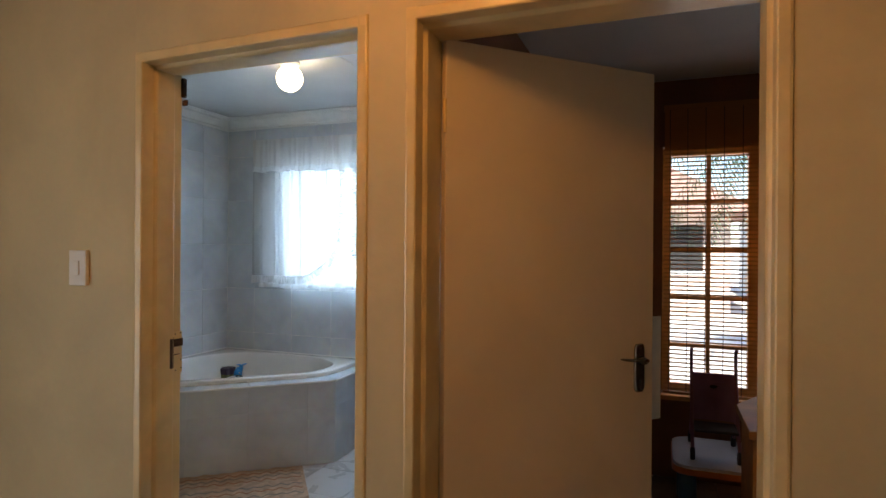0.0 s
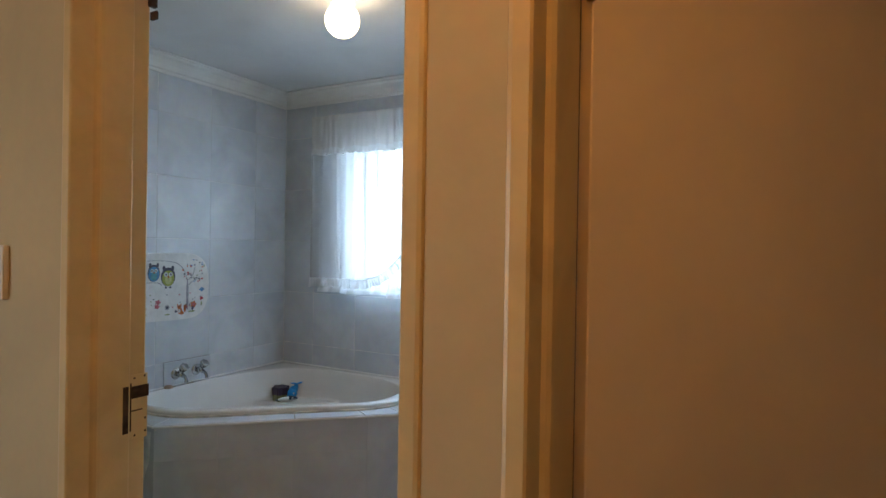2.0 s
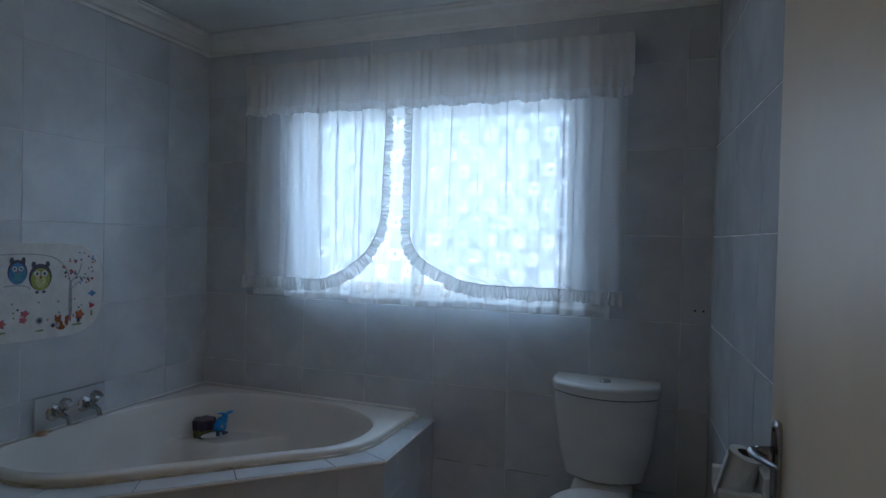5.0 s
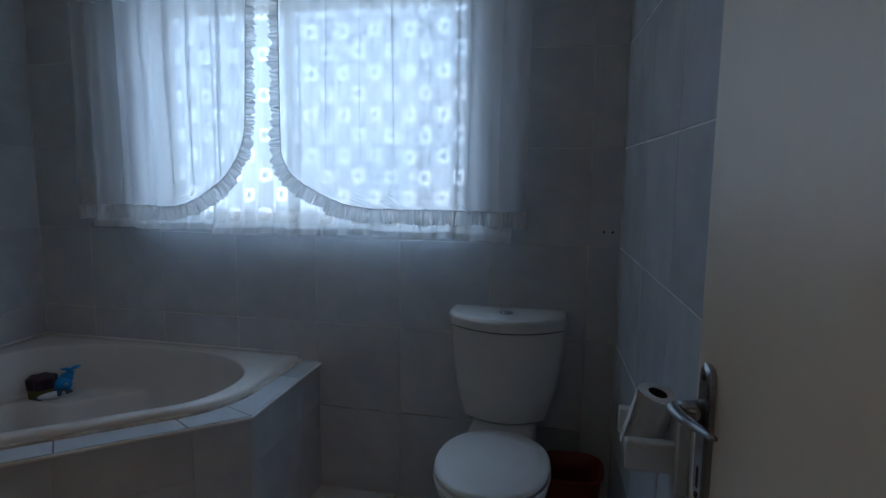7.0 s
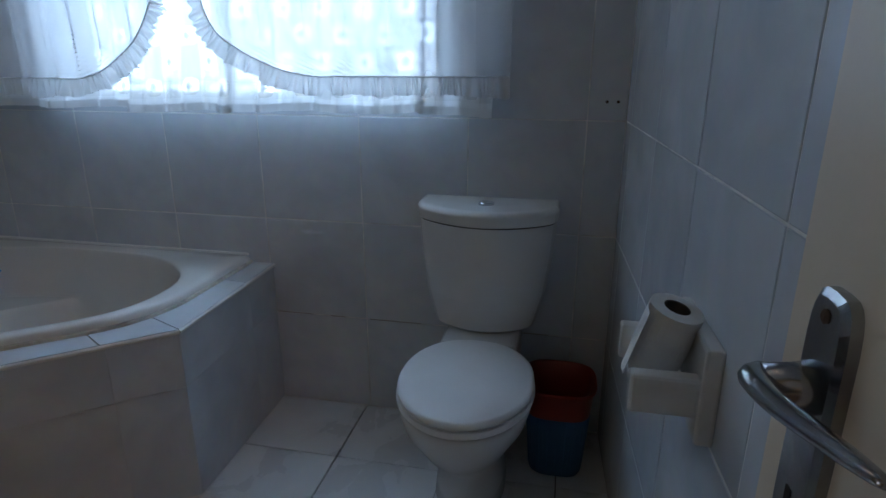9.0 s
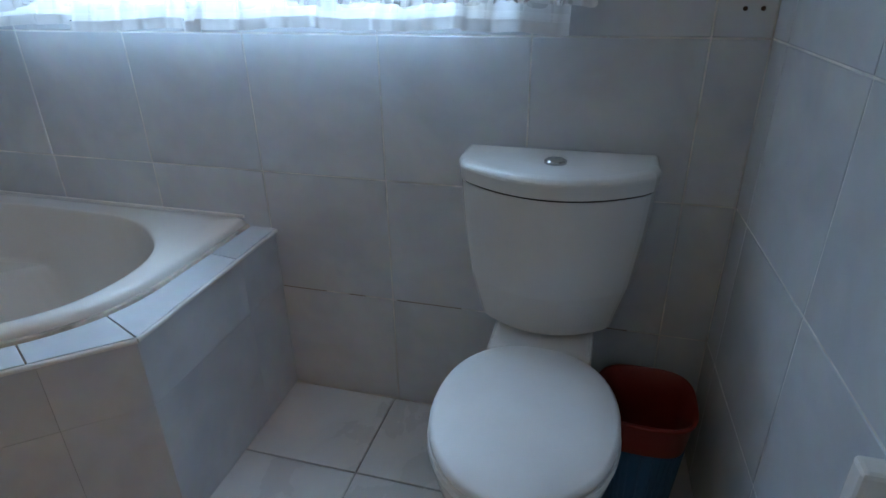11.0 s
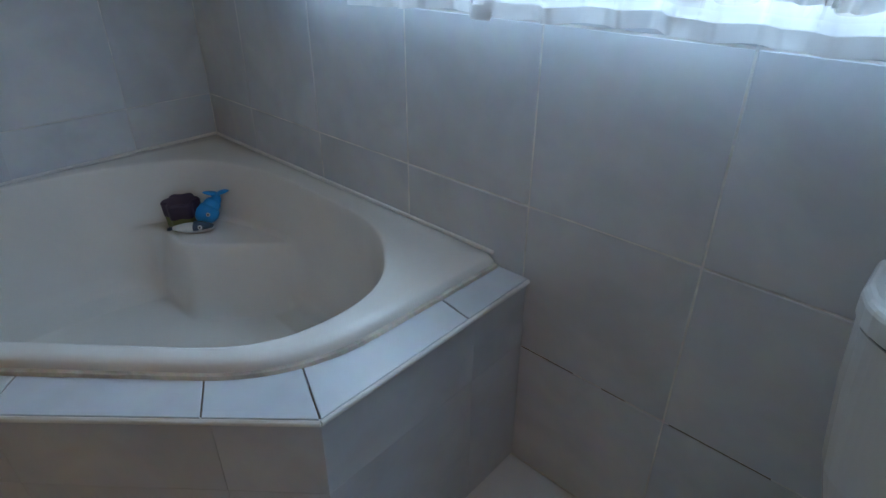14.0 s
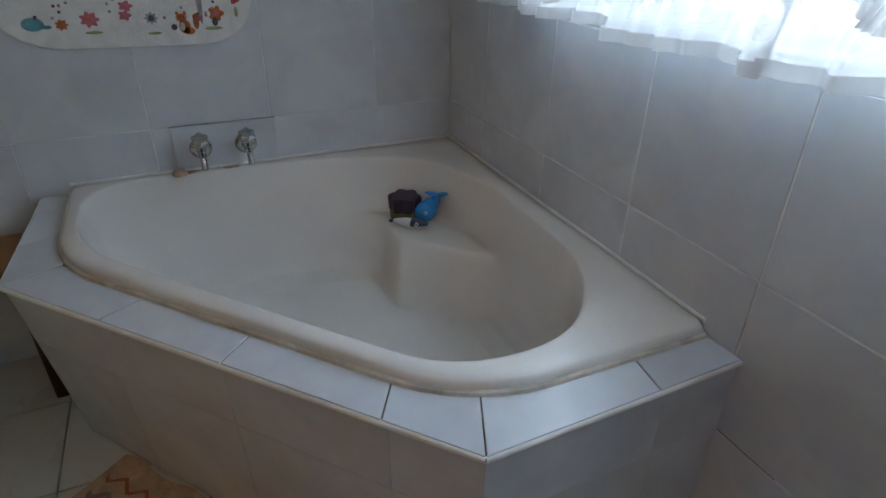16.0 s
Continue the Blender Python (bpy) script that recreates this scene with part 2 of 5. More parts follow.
glass = bpy.data.materials.new("window_glass")
glass.use_nodes = True
gb = glass.node_tree.nodes["Principled BSDF"]
gb.inputs["Base Color"].default_value = (1, 1, 1, 1)
gb.inputs["Transmission Weight"].default_value, gb.inputs["Roughness"].default_value, gb.inputs["IOR"].default_value = 1.0, 0.0, 1.1
GLASS = glass

opal = bpy.data.materials.new("opal_glass_lit")
opal.use_nodes = True
ob_ = opal.node_tree.nodes["Principled BSDF"]
ob_.inputs["Base Color"].default_value = (0.9, 0.88, 0.84, 1)
ob_.inputs["Emission Color"].default_value = (1.0, 0.76, 0.46, 1)
ob_.inputs["Emission Strength"].default_value = 5.0
OPAL = opal


# ---- mesh helpers ----
def link(name, bm, material, smooth=False):
    me = bpy.data.meshes.new(name)
    bmesh.ops.recalc_face_normals(bm, faces=bm.faces)
    bm.to_mesh(me)
    bm.free()
    me.materials.append(material)
    if smooth:
        for p in me.polygons:
            p.use_smooth = True
    return new(name, me)


def part(name, bm, material, parent, label="", smooth=False):
    o = link(name, bm, material, smooth)
    o.parent = parent
    if label:
        o["label"] = label
    return o


def thing(name, at, label, category, group="", kind=""):
    e = new(name)
    e.empty_display_size = 0.05
    e.location = at
    return tagged(e, label, category, group, kind)


def settle(e):
    """Parts were modelled in world space: hang them under the thing at its base."""
    for c in e.children:
        c.matrix_parent_inverse = Matrix.Translation(e.location).inverted()
    return e


def box(x0, x1, y0, y1, z0, z1, bev=0.0, seg=1, bm=None):
    b = bmesh.new()
    bmesh.ops.create_cube(b, size=1, matrix=Matrix.Translation(((x0 + x1) / 2, (y0 + y1) / 2, (z0 + z1) / 2)) @ Matrix.Diagonal((abs(x1 - x0), abs(y1 - y0), abs(z1 - z0), 1)))
    if bev:
        bmesh.ops.bevel(b, geom=b.edges[:], offset=bev, segments=seg, affect="EDGES", profile=0.5)
    if bm is None:
        return b
    return join(bm, b)


def join(bm, b, m=None):
    if m is not None:
        bmesh.ops.transform(b, matrix=m, verts=b.verts)
    tmp = bpy.data.meshes.new("tmp")
    b.to_mesh(tmp)
    b.free()
    bm.from_mesh(tmp)
    bpy.data.meshes.remove(tmp)
    return bm


def loft(rings, cap0=True, cap1=True, closed=True, bm=None):
    bm = bm or bmesh.new()
    vs = [[bm.verts.new(p) for p in r] for r in rings]
    n = len(vs[0])
    for a, b in zip(vs, vs[1:]):
        for i in range(n if closed else n - 1):
            j = (i + 1) % n
            bm.faces.new((a[i], a[j], b[j], b[i]))
    if closed and cap0:
        bm.faces.new(vs[0])
    if closed and cap1:
        bm.faces.new(vs[-1])
    return bm


def lathe(profile, n=32, m=None, cap0=True, cap1=True):
    rings = [[(r * math.cos(2 * math.pi * i / n), r * math.sin(2 * math.pi * i / n), z) for i in range(n)] for r, z in profile]
    bm = loft(rings, cap0, cap1)
    if m is not None:
        bmesh.ops.transform(bm, matrix=m, verts=bm.verts)
    return bm


def tube(pts, r, n=12, bm=None, flat=1.0):
    """A round bar along points; r may be a list."""
    rs = r if isinstance(r, (list, tuple)) else [r] * len(pts)
    rings, up = [], None
    for i, p in enumerate(pts):
        a, b = Vector(pts[max(0, i - 1)]), Vector(pts[min(len(pts) - 1, i + 1)])
        d = (b - a).normalized()
        if up is None:
            up = Vector((0, 0, 1)) if abs(d.z) < 0.9 else Vector((1, 0, 0))
        s = d.cross(up).normalized()
        up = s.cross(d).normalized()
        rings.append([tuple(Vector(p) + rs[i] * (math.cos(2 * math.pi * k / n) * s + flat * math.sin(2 * math.pi * k / n) * up)) for k in range(n)])
    return loft(rings, bm=bm)


def curve_pts(pts, n=24):
    """A smooth line through a few points."""
    p = [Vector(pts[0])] + [Vector(q) for q in pts] + [Vector(pts[-1])]
    out = []
    segs = len(pts) - 1
    for i in range(n + 1):
        t = i / n * segs
        k = min(int(t), segs - 1)
        f = t - k
        a, b, c, d = p[k], p[k + 1], p[k + 2], p[k + 3]
        out.append(0.5 * ((2 * b) + (c - a) * f + (2 * a - 5 * b + 4 * c - d) * f * f + (3 * b - a - 3 * c + d) * f ** 3))
    return out


def slab(outline, z0, z1, bev=0.0, seg=2):
    bm = loft([[(x, y, z0) for x, y in outline], [(x, y, z1) for x, y in outline]])
    if bev:
        top = [e for e in bm.edges if all(abs(v.co.z - z1) < 1e-6 for v in e.verts)]
        bmesh.ops.bevel(bm, geom=top, offset=bev, segments=seg, affect="EDGES", profile=0.5)
    return bm


def fillet(poly, radii, n=8):
    out = []
    m = len(poly)
    for i in range(m):
        p, a, b = Vector(poly[i]), Vector(poly[i - 1]), Vector(poly[(i + 1) % m])
        r = radii[i]
        if r <= 0:
            out.append(tuple(p))
            continue
        u, v = (a - p).normalized(), (b - p).normalized()
        s, e = p + u * r, p + v * r
        for k in range(n + 1):
            t = k / n
            q = (1 - t) ** 2 * s + 2 * t * (1 - t) * p + t * t * e
            out.append((q.x, q.y))
    return out


def polar(outline, c, n):
    """The outline seen from c, at n even angles."""
    res = []
    m = len(outline)
    for k in range(n):
        a = 2 * math.pi * k / n
        dx, dy = math.cos(a), math.sin(a)
        best = None
        for i in range(m):
            x1, y1 = outline[i][0] - c[0], outline[i][1] - c[1]
            x2, y2 = outline[(i + 1) % m][0] - c[0], outline[(i + 1) % m][1] - c[1]
            den = dx * (y2 - y1) - dy * (x2 - x1)
            if abs(den) < 1e-12:
                continue
            t = (x1 * (y2 - y1) - y1 * (x2 - x1)) / den
            s = (x1 * dy - y1 * dx) / den
            if t > 0 and -1e-6 <= s <= 1 + 1e-6 and (best is None or t < best):
                best = t
        res.append((c[0] + dx * best, c[1] + dy * best))
    return res


def sheet(grid, name, material, parent, uvs=None, thick=0.0, smooth=True, label=""):
    """A cloth sheet from a grid of points with its own cloth coordinates."""
    bm = bmesh.new()
    lay = bm.loops.layers.uv.new("cloth")
    vs = [[bm.verts.new(p) for p in row] for row in grid]
    for j in range(len(vs) - 1):
        for i in range(len(vs[0]) - 1):
            f = bm.faces.new((vs[j][i], vs[j][i + 1], vs[j + 1][i + 1], vs[j + 1][i]))
            ids = ((j, i), (j, i + 1), (j + 1, i + 1), (j + 1, i))
            for lp, (a, b) in zip(f.loops, ids):
                lp[lay].uv = uvs[a][b] if uvs else (grid[a][b][0], grid[a][b][2])
    return part(name, bm, material, parent, label, smooth)


# ---- the house shell ----
def structure(name, bm, material, label, category):
    return tagged(link(name, bm, material), label, category, kind="structure")


def wall_with_holes(x0, x1, y0, y1, z0, z1, holes, axis="x"):
    """A wall along x (or y) with rectangular holes (a0, a1, z0, z1) right through it."""
    bm = bmesh.new()
    a0, a1 = (x0, x1) if axis == "x" else (y0, y1)
    cuts = sorted({a0, a1, *[h[0] for h in holes], *[h[1] for h in holes]})
    for c0, c1 in zip(cuts, cuts[1:]):
        zs = [z0]
        for h in sorted([h for h in holes if h[0] <= c0 + 1e-6 and h[1] >= c1 - 1e-6], key=lambda h: h[2]):
            zs += [h[2], h[3]]
        zs.append(z1)
        for b0, b1 in zip(zs[::2], zs[1::2]):
            if b1 - b0 > 1e-4:
                if axis == "x":
                    box(c0, c1, y0, y1, b0, b1, bm=bm)
                else:
                    box(x0, x1, c0, c1, b0, b1, bm=bm)
    return bm


WIN = (-2.395, -0.995, 1.102, 2.03)          # bathroom window hole
WIN2 = (0.40, 1.75, 0.52, 2.05)             # play room window hole
BD = (-1.285, -0.377, 0.0, 2.069)             # bathroom door hole
PD = (-0.262, 0.669, 0.0, 2.069)              # play room door hole

floor = structure("floor", box(-3.2, 2.6, -2.2, 3.9, -0.12, -0.012), GROUT_DARK, "dark grout bed under the floor tiles", "floor")
bm = wall_with_holes(BD[1], 2.6, HALL_Y + 0.01, BACK_Y - 0.005, -0.012, CEIL, [PD])
join(bm, loft([[(BD[0], LEFT_Y, z), (BD[1], HALL_Y + 0.01, z), (BD[1], BACK_Y - 0.005, z), (BD[0], BACK_Y - 0.005, z)] for z in (BD[3], CEIL)]))
wall_door = structure("wall_south", bm, PLASTER, "cream painted plaster wall with two doorways", "wall")
structure("wall_south_west", box(-3.2, BD[0], LEFT_Y, BACK_Y - 0.005, -0.012, CEIL), PLASTER, "cream painted plaster wall beside the bathroom door", "wall")
wall_win = structure("wall_north", wall_with_holes(-3.2, 2.6, WALL_Y + 0.0012, 3.9, -0.012, 2.62, [WIN, WIN2]), GROUT, "outer wall with two windows, grouted behind tiles", "wall")
wall_left = structure("wall_west", box(-3.2, LEFT_X - 0.0012, BACK_Y - 0.005, WALL_Y + 0.001, -0.012, CEIL), GROUT, "bathroom side wall behind marbled grey tiles", "wall")
wall_mid = structure("wall_between", loft([[(RX1 + 0.0012, WALL_Y + 0.001, z), (RX0 + 0.0012, BACK_Y - 0.005, z), (-0.272, BACK_Y - 0.005, z), (-0.272, WALL_Y + 0.001, z)] for z in (-0.012, CEIL)]), GROUT, "partition wall between bathroom and play room", "wall")
# opening is unseen, cut only to hold the added daylight lamp
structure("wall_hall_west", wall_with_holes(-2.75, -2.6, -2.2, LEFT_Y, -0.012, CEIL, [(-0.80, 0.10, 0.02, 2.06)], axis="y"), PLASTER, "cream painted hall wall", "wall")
structure("wall_hall_east", box(1.6, 2.6, -2.2, HALL_Y + 0.01, -0.012, CEIL), PLASTER, "cream painted hall wall", "wall")
# unseen slit, left open so some daylight reaches the play room door
structure("wall_hall_south", wall_with_holes(-2.6, 1.6, -2.2, -2.05, -0.012, CEIL, [(1.24, 1.41, 0.02, 2.06)]), PLASTER, "cream painted hall end wall", "wall")
structure("wall_play_room_east", box(2.45, 2.6, BACK_Y - 0.005, WALL_Y + 0.001, -0.012, CEIL), PLASTER_BROWN, "brown painted play room wall", "wall")
structure("wall_play_room_lining", wall_with_holes(-0.268, 2.45, WALL_Y - 0.004, WALL_Y + 0.001, 0.0, CEIL, [WIN2]), PLASTER_BROWN, "brown painted wall round the play room window", "wall")
structure("wall_play_room_west", box(-0.272, -0.268, BACK_Y - 0.004, WALL_Y - 0.004, 0.0, CEIL), PLASTER_BROWN, "brown painted play room side wall", "wall")
structure("ceiling", box(-3.2, 2.6, -2.2, 3.68, CEIL, CEIL + 0.12), CEIL_MAT, "flat white painted ceiling board", "ceiling")
# unseen; carried out to y -6 to keep the sun off the hall
structure("roof", box(-3.6, 3.0, -6.0, 4.35, 2.62, 2.75), ROOF_TILE, "clay roof slab over the walls, run far south to block sun", "roof")


def cornice_run(name, p0, p1, inward):
    """A coved cornice moulding along the top of a wall."""
    d = (Vector(p1) - Vector(p0)).normalized()
    w = Vector(inward)
    prof = [(0.0, -0.095), (0.012, -0.095), (0.014, -0.080), (0.026, -0.074), (0.036, -0.050), (0.056, -0.028), (0.078, -0.020), (0.084, -0.010), (0.095, -0.008), (0.095, 0.0), (0.0, 0.0)]
    rings = []
    for p, s in ((Vector(p0), 1), (Vector(p1), -1)):
        rings.append([tuple(p + w * a + d * (a * s) + Vector((0, 0, CEIL + b - 0.002))) for a, b in prof])
    return structure(name, loft(rings), CORNICE, "white coved plaster cornice under the ceiling", "cornice")


structure("ceiling_strip", box(-1.275, -1.257, BACK_Y + 0.09, WALL_Y - 0.09, CEIL - 0.005, CEIL + 0.001, 0.002), CEIL_MAT, "thin white cover strip over a ceiling joint", "ceiling strip")
cornice_run("cornice_north", (LEFT_X, WALL_Y, 0), (RX1, WALL_Y, 0), (0, -1, 0))
cornice_run("cornice_west", (LEFT_X, BACK_Y, 0), (LEFT_X, WALL_Y, 0), (1, 0, 0))
cornice_run("cornice_east", (RX1, WALL_Y, 0), (RX0, BACK_Y, 0), (-math.cos(SLANT), -math.sin(SLANT), 0))
cornice_run("cornice_south", (RX0, BACK_Y, 0), (LEFT_X, BACK_Y, 0), (0, 1, 0))


# ---- door frames and doors ----
def door_frame(name, x0, x1, y_left=HALL_Y):
    """A painted frame: jambs and head with a front bead, a stop and a rebate, x0 and x1 the clear opening."""
    e = thing(name, ((x0 + x1) / 2, HALL_Y, 0), "cream enamelled door frame with a stop and a rebate", "door frame", kind="structure")

    def profile(yf):
        return [(0.035, yf + 0.012), (0.032, yf + 0.006), (0.026, yf + 0.004), (0.004, yf + 0.004), (0.0005, yf + 0.007), (0.0, yf + 0.012), (0.0, yf + 0.052),
                (-0.006, yf + 0.056), (-0.011, yf + 0.061), (-0.012, yf + 0.068), (-0.012, BACK_Y - 0.040), (-0.010, BACK_Y - 0.036), (0.0, BACK_Y - 0.036), (0.0, BACK_Y + 0.004), (0.002, BACK_Y + 0.008), (0.035, BACK_Y + 0.008)]

    for x, s, yf in ((x0, -1, y_left), (x1, 1, HALL_Y)):
        part("jamb", loft([[(x + s * a, y + 0.0006, z) for a, y in profile(yf)] for z in (0.0, 2.068)]), FRAME_PAINT, e)
    part("head", loft([[(x, y, 2.034 + a) for a, y in profile(yf)] for x, yf in ((x0 - 0.030, y_left), (x1 + 0.030, HALL_Y))]), FRAME_PAINT, e)
    return e


frame_bath = door_frame("door_frame_1", -1.250, -0.412, LEFT_Y - 0.010)
frame_play = door_frame("door_frame_2", -0.228, 0.634)

# strike opening in the bathroom door's jamb
SX = -1.250
strike = thing("strike_plate", (SX, 1.41, 1.02), "chipped cream strike plate with a rusty slot in the door jamb", "strike plate")
part("plate", box(SX + 0.0005, SX + 0.0030, 1.418, 1.463, 0.950, 1.100, 0.001), FRAME_PAINT, strike)
part("slot", box(SX + 0.0115, SX + 0.0135, 1.397, 1.4095, 0.972, 1.078), RUST, strike, "dark rusty latch slot")
part("slot_rim", box(SX + 0.0030, SX + 0.0042, 1.4195, 1.4225, 0.972, 1.082), RUST, strike)
part("latch_tongue", box(SX + 0.0030, SX + 0.0065, 1.4225, 1.4640, 1.046, 1.074, 0.001), RUST, strike, "bare rusty latch lip")
part("scratch", box(SX + 0.0030, SX + 0.0038, 1.4225, 1.4500, 1.016, 1.019), RUST, strike)
for y, z in ((1.430, 1.092), (1.455, 1.094), (1.432, 0.960), (1.458, 0.965), (1.457, 0.995)):
    part("rust_spot", lathe([(0.0028, 0.0), (0.0022, 0.0008)], 9, Matrix.Translation((SX + 0.0029, y, z)) @ Matrix.Rotation(math.pi / 2, 4, "Y")), RUST, strike)
settle(strike)


def lever_set(parent, m, mirror=1):
    """Plate, lever and keyhole on a door face; local x along the door towards the free edge, y out of the face, z up."""
    prof = []
    for k in range(24):
        a = 2 * math.pi * k / 24
        cx, cz = math.cos(a), math.sin(a)
        px = 0.022 * (abs(cx) ** 0.5) * (1 if cx >= 0 else -1)
        pz = 0.084 * (abs(cz) ** 0.28) * (1 if cz >= 0 else -1)
        prof.append((px, pz))
    bm = loft([[(x, 0.0, z) for x, z in prof], [(x, 0.006, z) for x, z in prof], [(x * 0.8, 0.009, z * 0.95) for x, z in prof]])
    bmesh.ops.transform(bm, matrix=m, verts=bm.verts)
    plate = part("handle_plate", bm, WORN_METAL, parent, "worn plated steel handle plate")
    bm = tube([(0, 0.008, 0.028), (0, 0.018, 0.028), (0, 0.034, 0.028)], [0.0155, 0.013, 0.0115], 20)
    path = curve_pts([(0.008, 0.030, 0.028), (-0.004, 0.039, 0.032), (-0.028, 0.036, 0.032), (-0.060, 0.026, 0.034), (-0.093, 0.018, 0.038)], 18)
    tube([tuple(p) for p in path], [0.0105, 0.0105, 0.010, *[0.0092 - 0.00028 * k for k in range(13)], 0.0050, 0.0043, 0.003], 12, bm, 0.8)
    bmesh.ops.transform(bm, matrix=m, verts=bm.verts)
    part("lever", bm, WORN_METAL, plate, "curved plated lever", smooth=True)
    bm = box(-0.0035, 0.0035, 0.0088, 0.0095, -0.062, -0.038)
    bmesh.ops.transform(bm, matrix=m, verts=bm.verts)
    part("keyhole", bm, DARK, plate)
    for z in (0.070, -0.072):
        bm = lathe([(0.004, 0.0), (0.004, 0.0015), (0.002, 0.0025)], 10, m @ Matrix.Translation((0, 0.0085, z)) @ Matrix.Rotation(-math.pi / 2, 4, "X"))
        part("screw", bm, RUST, plate)


def door_leaf(name, hinge, angle, width, mat_face, label, plate_z, sign):
    """A flush leaf that hangs at hinge; local x from hinge to free edge. sign: which side (local y) is thick."""
    m = Matrix.Translation(hinge) @ Matrix.Rotation(radians(angle), 4, "Z")
    e = thing(name, (hinge[0], hinge[1], 0.0), label, "door", kind="structure")
    bm = box(0.003, width, min(0, sign * 0.034), max(0, sign * 0.034), 0.008, 2.026, 0.002)
    bmesh.ops.transform(bm, matrix=m, verts=bm.verts)
    part("leaf", bm, mat_face, e)
    lever_set(e, m @ Matrix.Translation((width - 0.064, max(0, sign * 0.034), plate_z)))
    lever_set(e, m @ Matrix.Translation((width - 0.064, min(0, sign * 0.034), plate_z)) @ Matrix.Diagonal((1, -1, 1, 1)))
    for z in (0.25, 1.80):
        bm = lathe([(0.006, -0.05), (0.006, 0.05)], 10, m @ Matrix.Translation((0.0, 0.0, z)))
        part("hinge", bm, FRAME_PAINT, e)
    return settle(e)


door_leaf("door_1", (-0.400, 1.462, 0), 91.3, 0.775, DOOR_PAINT, "cream painted flush door standing open into the bathroom", 1.035, 1)
door_leaf("door_2", (-0.199, 1.404, 0), 45.0, 0.808, DOOR_PAINT, "cream painted flush door half open into the play room", 1.00, 1)
settle(frame_bath), settle(frame_play)

# hall light switch
sw = thing("light_switch", (-1.542, LEFT_Y, 1.33), "cream plastic light switch on the hall wall", "light switch")
part("cover_plate", box(-1.585, -1.500, LEFT_Y - 0.014, LEFT_Y + 0.001, 1.268, 1.394, 0.004, 2), WHITE_PLASTIC, sw)
part("rocker", box(-1.556, -1.530, LEFT_Y - 0.018, LEFT_Y - 0.013, 1.305, 1.356, 0.002), WHITE_PLASTIC, sw)
settle(sw)

# ---- bathroom window ----
win = thing("window_1", (-1.67, 3.82, WIN[2]), "white steel window behind lace curtains", "window", kind="structure")
fr = bmesh.new()
for a in ((WIN[0], WIN[0] + 0.035, WIN[2], WIN[3]), (WIN[1] - 0.035, WIN[1], WIN[2], WIN[3]), (WIN[0] + 0.035, WIN[1] - 0.035, WIN[2], WIN[2] + 0.035), (WIN[0] + 0.035, WIN[1] - 0.035, WIN[3] - 0.035, WIN[3])):
    box(a[0], a[1], 3.80, 3.835, a[2], a[3], bm=fr)
part("window_frame", fr, FRAME_PAINT, win)
part("mullion", box(-1.80, -1.77, 3.802, 3.833, WIN[2] + 0.035, WIN[3] - 0.035), FRAME_PAINT, win)
for a, b in ((WIN[0] + 0.035, -1.80), (-1.77, WIN[1] - 0.035)):
    o = part("pane", box(a, b, 3.814, 3.818, WIN[2] + 0.035, WIN[3] - 0.035), GLASS, win)
    o.visible_shadow = False
part("window_sill", box(WIN[0], WIN[1], WALL_Y + 0.003, 3.90, WIN[2] - 0.02, WIN[2] - 0.002), TILE, win, "tiled inner sill")
part("reveal", box(WIN[0] - 0.001, WIN[0] + 0.004, WALL_Y, 3.80, WIN[2], WIN[3]), TILE, win)
part("reveal", box(WIN[1] - 0.004, WIN[1] + 0.001, WALL_Y, 3.80, WIN[2], WIN[3]), TILE, win)
settle(win)

# ---- curtains ----
CX0, CX1 = -2.62, -0.765
NET_TOP, NET_BOT = 2.12, 1.075


def fold(x, z, seed, amp):
    k = 0.55 + 0.45 * (2.1 - z)
    return amp * k * (math.sin(x * 46 + seed + 1.5 * math.sin(x * 9 + seed)) * 0.6 + 0.5 * math.sin(x * 21 + 2.1 * seed) + 0.3 * math.sin(x * 97 + 3 * seed + z))


curtain = thing("curtain", (-1.69, 3.6, NET_BOT), "white lace net curtain with frilled tie-back panels", "curtain")
# lace net, in three drops with uneven hems
for x0, x1, zb, dy in ((CX0 + 0.05, -2.02, 1.094, 0.0), (-2.03, -1.64, 1.087, 0.006), (-1.65, -1.02, 1.092, 0.0), (-1.03, CX1 - 0.05, 1.089, 0.007)):
    nx, nz = max(40, round((x1 - x0) * 190)), 26
    grid, uvs = [], []
    for j in range(nz + 1):
        z = NET_TOP + (zb - NET_TOP) * j / nz
        grid.append([(x0 + (x1 - x0) * i / nx, 3.622 - dy - 0.046 * (j / nz) ** 8 + fold(x0 + (x1 - x0) * i / nx, z, 0.7, 0.015 + 0.012 * (j / nz) ** 3), z + 0.004 * math.sin(17 * (x0 + (x1 - x0) * i / nx)) * (j / nz)) for i in range(nx + 1)])
        uvs.append([((x0 + (x1 - x0) * i / nx) * 1.1, z) for i in range(nx + 1)])
    net = sheet(grid, "net_drop", NET, curtain, uvs)
    hem = [[(p[0], p[1] - 0.0015, p[2] + dz) for p in grid[-1]] for dz in (0.024, 0.0)]
    sheet(hem, "net_hem", HEM, net)


def inner_left(z):
    t = max(0.0, (1.56 - z) / 0.37)
    return -1.828 - 0.030 * (2.05 - z) - 0.30 * min(1, t) ** 3.2


def inner_right(z):
    t = max(0.0, (1.50 - z) / 0.30)
    return -1.705 - 0.012 * (2.05 - z) + 0.32 * min(1, t) ** 3.4


